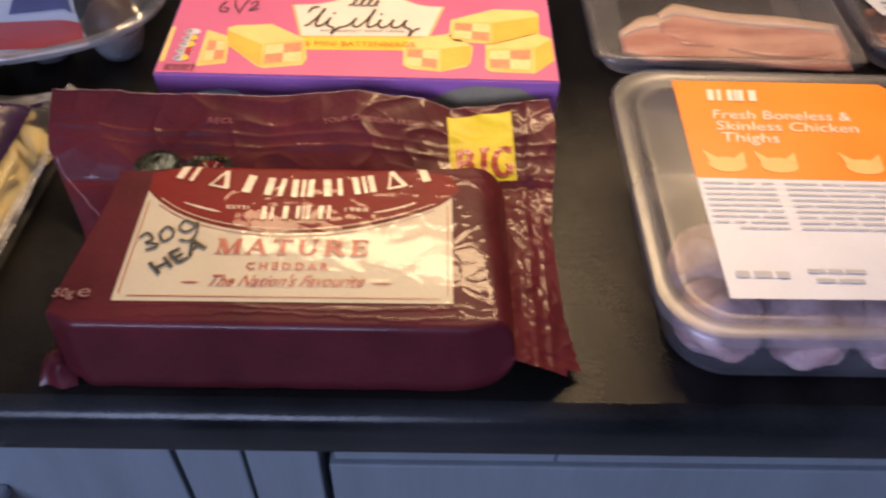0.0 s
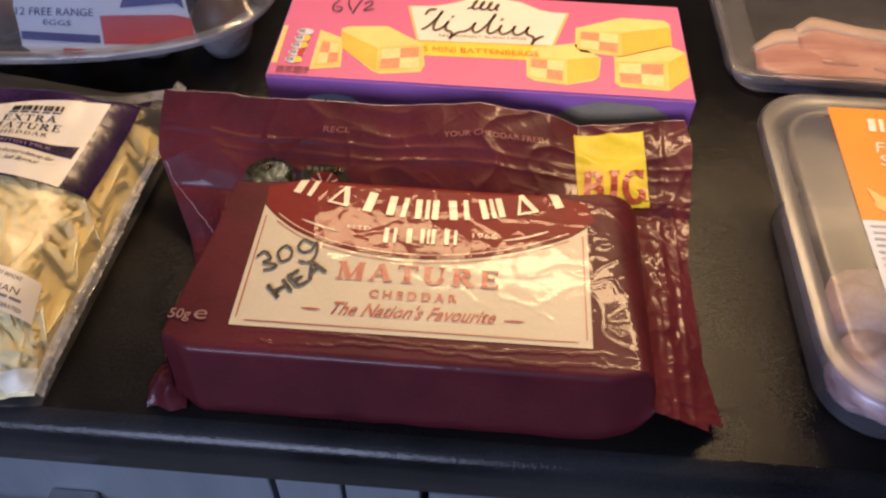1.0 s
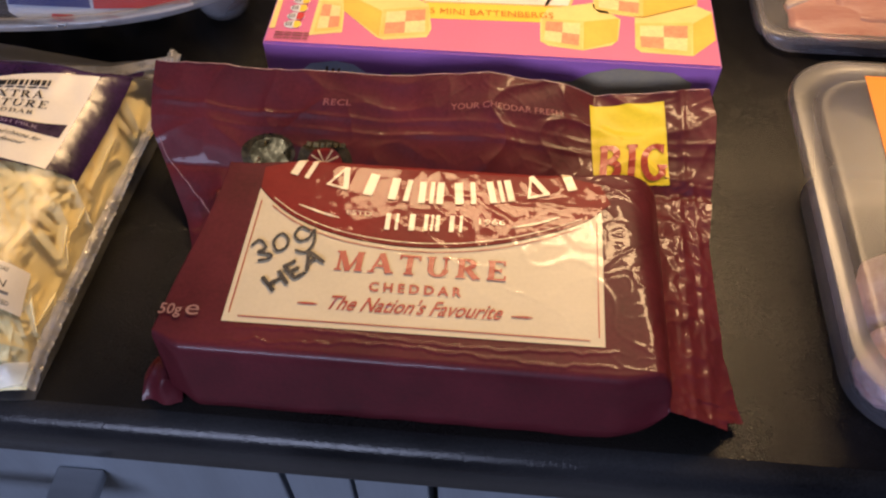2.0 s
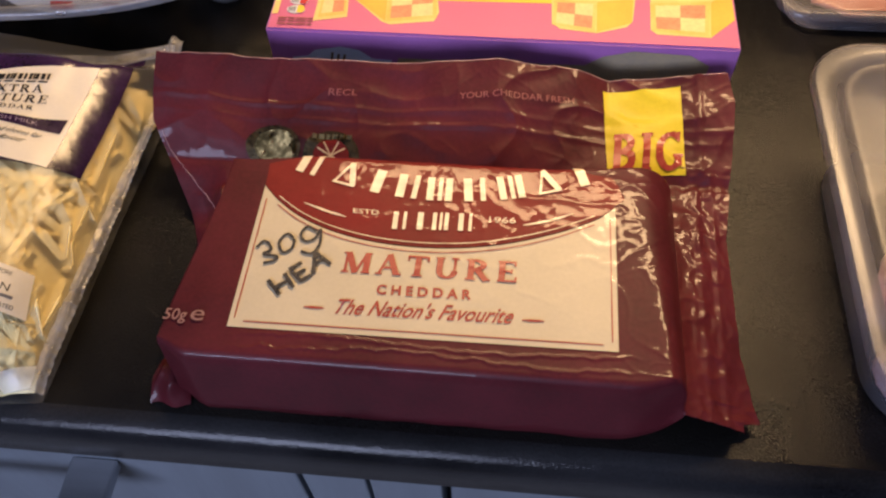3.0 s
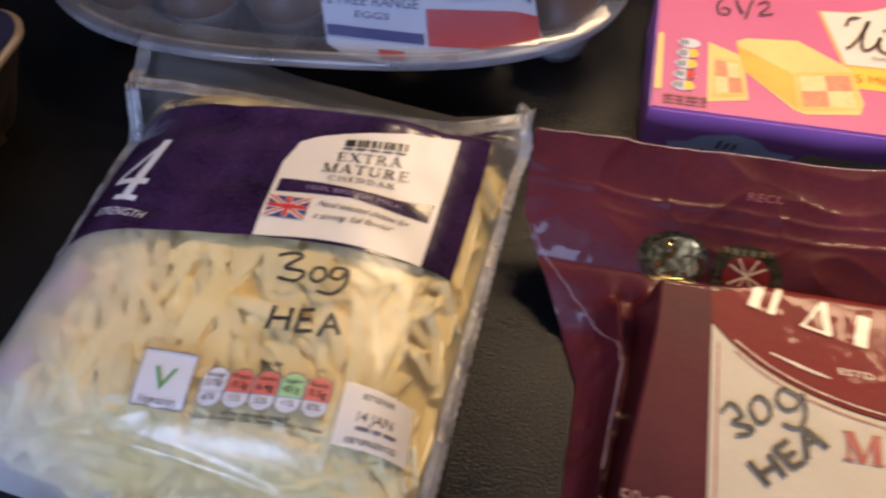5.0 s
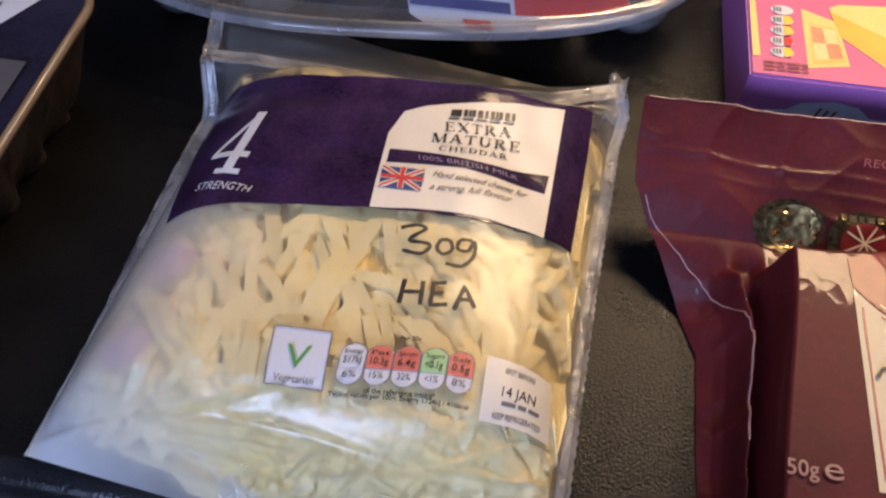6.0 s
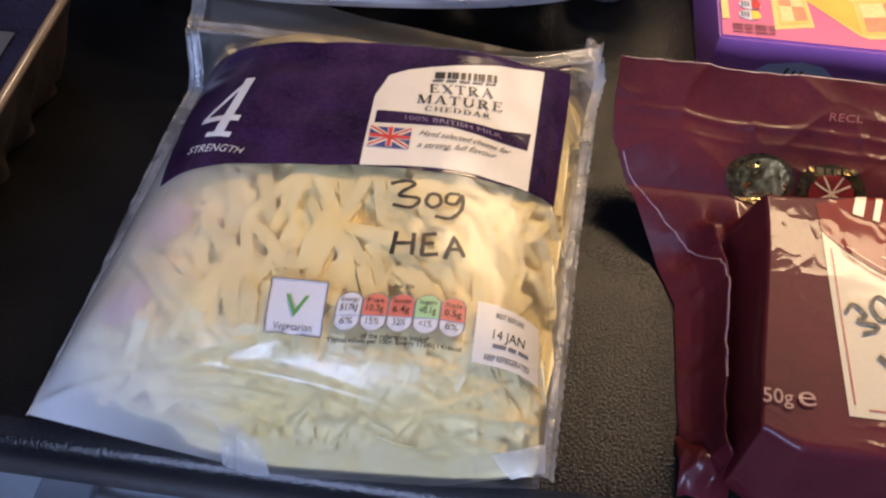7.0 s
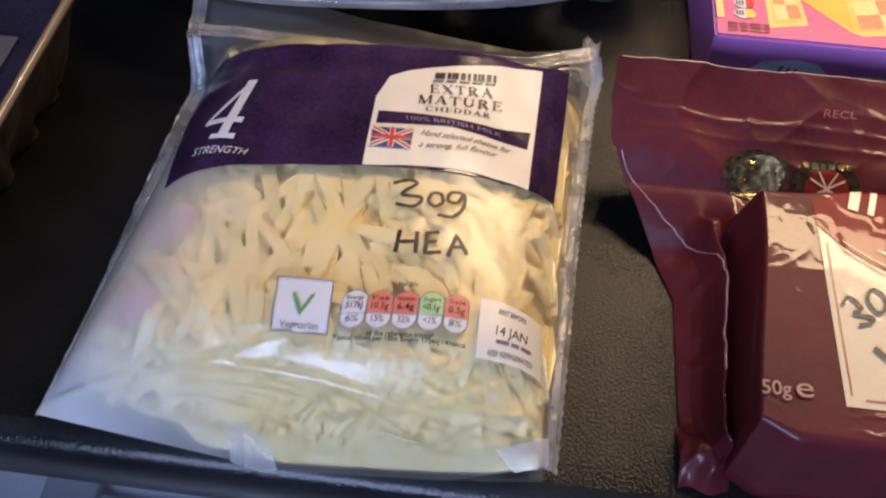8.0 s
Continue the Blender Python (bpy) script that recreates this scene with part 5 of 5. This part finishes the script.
TX, TY, THX, THY, TH = 0.2775, 0.0935, 0.0975, 0.0875, 0.0515
tub = thing("chicken_tub", (TX, TY, TOP), "clear plastic tub of raw chicken with an orange label", "food tub")
tray("tray", TX, TY, THX, THY, 0.026, TH, 0.018, M["tub_body"], tub, 0.009, "clear plastic tray")
rows = [loop(TX, TY, THX - 0.001, THY - 0.001, 0.026, TH + 0.0022), loop(TX, TY, THX - 0.008, THY - 0.008, 0.024, TH + 0.0030), loop(TX, TY, THX - 0.011, THY - 0.011, 0.022, TH + 0.0005), loop(TX, TY, THX - 0.015, THY - 0.015, 0.020, TH + 0.0005), loop(TX, TY, THX - 0.019, THY - 0.019, 0.018, TH + 0.0042), loop(TX, TY, 0.03, 0.03, 0.01, TH + 0.0046), loop(TX, TY, 0.001, 0.001, 0.0004, TH + 0.0046)]
part("lid", grid_mesh(rows, True), M["tub_film"], tub, "clear stepped lid", smooth=True)


def lid_top(x, y):
    return TH + 0.0047


sheet("orange_label", [(212, 167.0), (319, 167.5), (333, 150), (333, 94), (209.8, 94.6)], lid_top, M["orange"], tub, 0.0004, 0, "orange printed label")
sheet("white_label", [(209.8, 94.4), (333, 93.8), (333, 25.2), (208.8, 24.3)], lid_top, M["label_white"], tub, 0.0004, 0, "white printed label with small print")
lettering("Fresh Boneless &", (226.6, 136.6), (294.6, 136.6), (228.0, 143.6), lid_top, M["paper_white"], tub, 0.0009)
lettering("Skinless Chicken", (226.3, 128.0), (295.4, 127.8), (227.7, 135.0), lid_top, M["paper_white"], tub, 0.0009)
lettering("Thighs", (226.9, 119.4), (254.6, 119.2), (228.2, 126.4), lid_top, M["paper_white"], tub, 0.0009)
serif_word(("duo", "trio", "post"), (226.3, 150.6), (251.9, 150.6), (227.6, 159.6), lid_top, M["paper_white"], tub, 0.0009, "brand_mark", 1.3, 0.2)
for cx in (226, 250, 290):
    sheet("bird_shape", [(cx + 9 * math.cos(t), 103.5 + 5.2 * math.sin(t)) for t in np.linspace(0, 6.283, 15)[:-1]], lid_top, M["pale_orange"], tub, 0.0007, 0)
    sheet("bird_shape", [(cx - 8, 104), (cx - 3, 107), (cx - 10, 113.5)], lid_top, M["pale_orange"], tub, 0.0009, 0)
    sheet("bird_shape", [(cx + 3, 107), (cx + 8.5, 104), (cx + 9.5, 112.5)], lid_top, M["pale_orange"], tub, 0.0009, 0)
rng = random.Random(9)
for i in range(13):
    y = 90.5 - 3.5 * i
    if i < 9:
        bars("small_print", (212 if i < 8 else 222, y), (244, y), (212 if i < 8 else 222, y + 0.8), lid_top, M["pale_ink"], tub, [rng.uniform(2, 8) * (1 if j % 2 == 0 else -0.12) for j in range(5)])
        bars("small_print", (249, y), (322, y), (249, y + 0.8), lid_top, M["pale_ink"], tub, [rng.uniform(3, 9) * (1 if j % 2 == 0 else -0.1) for j in range(9)])
bars("small_print", (214, 35), (236, 35), (214, 38.5), lid_top, M["pale_ink"], tub, (3, -1, 4, -1, 3))
bars("small_print", (244, 38), (268, 38), (244, 40), lid_top, M["pale_ink"], tub, (6, -1, 5, -1, 7))
bars("small_print", (246, 33), (266, 33), (246, 35), lid_top, M["pale_ink"], tub, (6, -1, 8))
bars("bar_code", (292, 30), (324, 30), (292, 58), lid_top, M["black_ink"], tub, (1, -0.6, 2, -0.8, 1, -1.2, 1.6, -0.6, 1, -0.8, 2.2, -1, 1, -0.6, 1.4))
k = 0
for iy in range(4):
    for ix in range(1 if iy > 1 else 0, 4):
        place = (0.2205 + 0.0380 * ix + 0.004 * (iy % 2), 0.0440 + 0.0325 * iy, 0.0022)
        lump("chicken_thigh", place, (0.0200 + 0.002 * ((k * 7) % 3), 0.0185 + 0.0015 * ((k * 5) % 3), 0.0170 + 0.002 * (k % 2)), k * 3.7, M["chicken"], "raw pale pink chicken thigh in the tub", "chicken", "chicken thighs in the tub", k * 0.9)
        k += 1

BCX, BCY, BHX, BHY, BHH = 0.2720, 0.3195, 0.0845, 0.0825, 0.0185
rashers = thing("bacon_pack", (BCX, BCY, TOP), "clear plastic pack of raw bacon rashers", "bacon pack")
tray("tray", BCX, BCY, BHX, BHY, 0.014, BHH, 0.010, M["tub_body"], rashers, 0.006, "clear shallow tray")
rows = []
for j in range(30):
    y = lerp(BCY - BHY + 0.002, BCY + BHY - 0.002, j / 29)
    rows.append([(x, y, TOP + BHH + 0.0022 + 0.0016 * noise.noise(Vector((x * 45, y * 45, 2)))) for x in np.linspace(BCX - BHX + 0.002, BCX + BHX - 0.002, 34)])
part("film", grid_mesh(rows), M["tub_film"], rashers, "clear tight film", smooth=True)
for i, (y0, x0, x1) in enumerate(((0.2680, 0.2090, 0.349), (0.2790, 0.236, 0.353))):
    def half(s, i=i):
        return (0.0195 + 0.003 * math.sin(s * 3 + i) + 0.002 * math.sin(s * 9 + 2 * i)) * min(1.0, 0.45 + 5 * s)
    rows, fat = [], []
    for j in range(30):
        s = j / 29
        cy = y0 + 0.006 * math.sin(s * 4 + i)
        z = 0.009 + 0.0012 * i + 0.0015 * math.sin(s * 8 + i)
        rows.append([(lerp(x0, x1, s), cy + half(s) * (q / 5 - 1), TOP + z + 0.002 * math.sin(q * 0.31) + 0.0006 * noise.noise(Vector((s * 9, q * 0.6, i)))) for q in range(11)])
        fat.append([(lerp(x0, x1, s), cy + half(s) * lerp(0.45, 1.0, q / 3), TOP + z + 0.0022 + 0.0008 * math.sin(q)) for q in range(4)])
    rasher = thing("bacon_rasher", (0.265, y0, TOP + 0.008), "pink raw bacon rasher with a pale fat edge", "bacon", "rashers in the pack")
    for mesh_name, rr, mat in (("lean", rows, M["bacon"]), ("fat_edge", fat, M["fat"])):
        ob = part(mesh_name, grid_mesh(rr), mat, rasher, smooth=True)
        ob.modifiers.new("thickness", "SOLIDIFY").thickness = 0.002

beef = thing("beef_pack", (0.441, 0.325, TOP), "clear plastic pack of dark raw beef with a white label", "meat pack")
tray("tray", 0.441, 0.325, 0.080, 0.078, 0.014, 0.022, 0.010, M["tub_body"], beef, 0.006, "clear shallow tray")
rows = []
for j in range(24):
    y = lerp(0.25, 0.40, j / 23)
    rows.append([(x, y, TOP + 0.0242 + 0.0014 * noise.noise(Vector((x * 45, y * 45, 6)))) for x in np.linspace(0.363, 0.519, 30)])
part("film", grid_mesh(rows), M["tub_film"], beef, "clear tight film", smooth=True)
sheet("label", [(369.0, 309), (470, 312), (470, 285), (376, 283)], lambda x, y: 0.0262, M["label_white"], beef, 0.0, 0, "white paper label")
for y in (302, 296, 290):
    bars("small_print", (380, y), (440, y), (380, y + 2), lambda x, y: 0.0262, M["grey_ink"], beef, (9, -1, 6, -1, 12), 0.0004)
for i, (x, y) in enumerate(((0.402, 0.29), (0.462, 0.295), (0.416, 0.355), (0.480, 0.35))):
    lump("beef_piece", (x, y, 0.0022), (0.030, 0.026, 0.008), 30 + i * 2.3, M["steak"], "dark red raw beef piece in the pack", "beef", "beef in the pack", i * 0.7)

# ---- egg box ----
EC, EA, EB, ET = (-0.2150, 0.2850), 0.1400, 0.0905, radians(6)


def egg_ring(scale_in, z, n=96):
    pts = []
    for i in range(n):
        t = 2 * math.pi * i / n
        c, s = math.cos(t), math.sin(t)
        a = (EA - scale_in) * math.copysign(abs(c) ** (2 / 2.7), c)
        b = (EB - scale_in) * math.copysign(abs(s) ** (2 / 2.7), s)
        pts.append((EC[0] + a * math.cos(ET) - b * math.sin(ET), EC[1] + a * math.sin(ET) + b * math.cos(ET), TOP + z))
    return pts


eggs = thing("egg_box", (*EC, TOP), "cloudy plastic egg box with a flag printed label", "egg box")
rows = [egg_ring(0.030, 0.021), egg_ring(0.022, 0.022), egg_ring(0.014, 0.027), egg_ring(0.009, 0.0315), egg_ring(0.0065, 0.0335), egg_ring(0.0008, 0.0342), egg_ring(-0.0006, 0.0330), egg_ring(0.0, 0.0300)]
part("rim", grid_mesh(rows, True), M["egg_plastic"], eggs, "cloudy plastic rim", smooth=True)


def egg_lid(x, y):
    """Height of the egg box lid: a rim, a slope facing the front, then a flat top."""
    front = curve([(-0.33, 0.209), (-0.294, 0.1975), (-0.253, 0.1935), (-0.216, 0.195), (-0.16, 0.202), (-0.122, 0.2105), (-0.10, 0.2215), (-0.087, 0.235), (-0.08, 0.26)], x) + 0.007
    return 0.0335 + 0.026 * ss(0.0, 0.036, y - front)


rows = []
for k in (0.0, 0.006, 0.010, 0.016, 0.024, 0.034, 0.046, 0.060, 0.075, 0.089):
    rows.append([(x, y, TOP + (0.0345 if k < 0.003 else egg_lid(x, y))) for x, y, _ in egg_ring(k, 0)])
part("lid", grid_mesh(rows, True), M["egg_film"], eggs, "clear plastic lid", smooth=True)
for ix in range(6):
    for iy in range(2):
        lx, ly = (ix - 2.5) * 0.0425, (iy - 0.5) * 0.082 + 0.004
        cx, cy = EC[0] + lx * math.cos(ET) - ly * math.sin(ET), EC[1] + lx * math.sin(ET) + ly * math.cos(ET)
        rows = []
        for r, z in ((0.002, 0.0008), (0.008, 0.0008), (0.0125, 0.0035), (0.0155, 0.010), (0.0175, 0.018), (0.0195, 0.024)):
            rows.append([(cx + r * math.cos(a), cy + r * math.sin(a), TOP + z) for a in np.linspace(0, 2 * math.pi, 25)[:-1]])
        part("egg_cup", grid_mesh(rows, True), M["egg_plastic"], eggs, smooth=True)
        bm = bmesh.new()
        bmesh.ops.create_uvsphere(bm, u_segments=24, v_segments=16, radius=1)
        for v in bm.verts:
            k = 1 - 0.12 * v.co.z
            v.co = Vector((cx + v.co.x * 0.0172 * k, cy + v.co.y * 0.0172 * k, TOP + 0.0225 + v.co.z * 0.0185))
        tagged(part("egg", bm, M["egg"], None, smooth=True), "brown hen's egg in the plastic box", "egg", "eggs in the box")
label = sheet("label", [(-207, 224.7), (-204.2, 217.7), (-201.0, 209.2), (-190, 204.5), (-176, 203.2), (-160, 206.0), (-140, 211), (-122, 217.5), (-107.5, 224.4), (-112.8, 232.6), (-116.3, 239.0), (-120, 250), (-130, 262), (-208, 250)], egg_lid, M["label_white"], eggs, -0.0032, 0.003, "white label with flag colours")
lettering("12 FREE RANGE", (-205.2, 220.8), (-164.1, 225.0), (-205.3, 223.7), egg_lid, M["flag_blue"], label, -0.0022, step=0.003)
lettering("EGGS", (-190.6, 218.9), (-175.9, 220.1), (-190.6, 220.9), egg_lid, M["flag_blue"], label, -0.0022, step=0.003)
sheet("blue_bar", [(-202.4, 215.4), (-160.4, 218.4), (-159.2, 214.9), (-201.4, 212.1)], egg_lid, M["flag_blue"], label, -0.0026, 0.003)
sheet("red_block", [(-160.8, 225.8), (-113.6, 234.6), (-110.0, 225.4), (-132.2, 218.6), (-157.4, 214.8)], egg_lid, M["flag_red"], label, -0.0026, 0.003)
sheet("red_block", [(-178.6, 210.0), (-167.2, 210.7), (-165.0, 205.8), (-176.4, 205.0)], egg_lid, M["flag_red"], label, -0.0026, 0.003)
sheet("red_block", [(-152, 210.8), (-144, 211.6), (-143, 210.8), (-151, 209.8)], egg_lid, M["flag_red"], label, -0.0026, 0.003)
sheet("blue_block", [(-150.5, 230.5), (-120.6, 237.5), (-117.2, 236.8), (-124, 252), (-146, 243)], egg_lid, M["flag_blue"], label, -0.0026, 0.003)

# ---- fluted punnet with a printed film lid ----
PX1, PY0, PY1, PH = -0.3215, 0.020, 0.190, 0.045
pcx, pcy, phx, phy = PX1 - 0.085, (PY0 + PY1) / 2, 0.085, (PY1 - PY0) / 2
punnet = thing("food_tray", (pcx, pcy, TOP), "brown fluted food tray under a dark printed film lid", "food tray")


def fluted(inset, z, depth):
    pts = []
    ring = loop(pcx, pcy, phx - inset, phy - inset, 0.016, z, 12)
    dense = []
    for i, p in enumerate(ring):
        q = ring[(i + 1) % len(ring)]
        steps = max(1, round((Vector(q) - Vector(p)).length / 0.002))
        dense += [Vector(p).lerp(Vector(q), j / steps) for j in range(steps)]
    run = 0.0
    for i, p in enumerate(dense):
        run += (p - dense[i - 1]).length
        d = Vector((p.x - pcx, p.y - pcy, 0)).normalized()
        pts.append(tuple(p - d * depth * (0.5 + 0.5 * math.cos(run * 2 * math.pi / 0.024))))
    return pts


base_ring = fluted(0.003, PH - 0.002, 0.0)
n_ring = len(base_ring)
rows = []
for inset, z, depth in ((0.003, PH - 0.002, 0.0), (0.004, PH - 0.008, 0.001), (0.008, 0.026, 0.004), (0.013, 0.010, 0.006), (0.017, 0.0008, 0.006)):
    ring = fluted(inset, z, depth)
    rows.append([ring[int(i * len(ring) / n_ring)] for i in range(n_ring)])
part("fluted_wall", grid_mesh(rows, True), M["punnet"], punnet, "brown fluted side wall", smooth=True)
rows = [loop(pcx, pcy, phx - 0.004, phy - 0.004, 0.016, PH - 0.003), loop(pcx, pcy, phx, phy, 0.018, PH - 0.002), loop(pcx, pcy, phx + 0.0004, phy + 0.0004, 0.018, PH), loop(pcx, pcy, phx - 0.001, phy - 0.001, 0.018, PH + 0.0012), loop(pcx, pcy, phx - 0.0055, phy - 0.0055, 0.016, PH + 0.0012)]
part("rim", grid_mesh(rows, True), M["punnet_rim"], punnet, "pale rolled rim", smooth=True)
rows = [loop(pcx, pcy, phx - 0.0018, phy - 0.0018, 0.017, PH + 0.0017), loop(pcx, pcy, phx - 0.02, phy - 0.02, 0.01, PH + 0.0022), loop(pcx, pcy, 0.001, 0.001, 0.0004, PH + 0.0026)]
film_lid = part("film_lid", grid_mesh(rows, True), M["navy_film"], punnet, "dark navy printed film", smooth=True)
for pts, mat in (([(-440, 118), (-330, 118), (-330, 139), (-440, 139)], "grey_film"), ([(-440, 70), (-335, 70), (-335, 117), (-440, 117)], "label_white"), ([(-440, 152), (-352, 152), (-338, 178), (-440, 184)], "label_white")):
    sheet("lid_label", pts, lambda x, y: PH + 0.0028, M[mat], film_lid, 0.0003, 0)
for y in (158, 166, 172):
    bars("small_print", (-400, y), (-354, y), (-400, y + 2.5), lambda x, y: PH + 0.0031, M["grey_ink"], film_lid, (6, -1, 4, -1, 7, -1, 5), 0.0004)
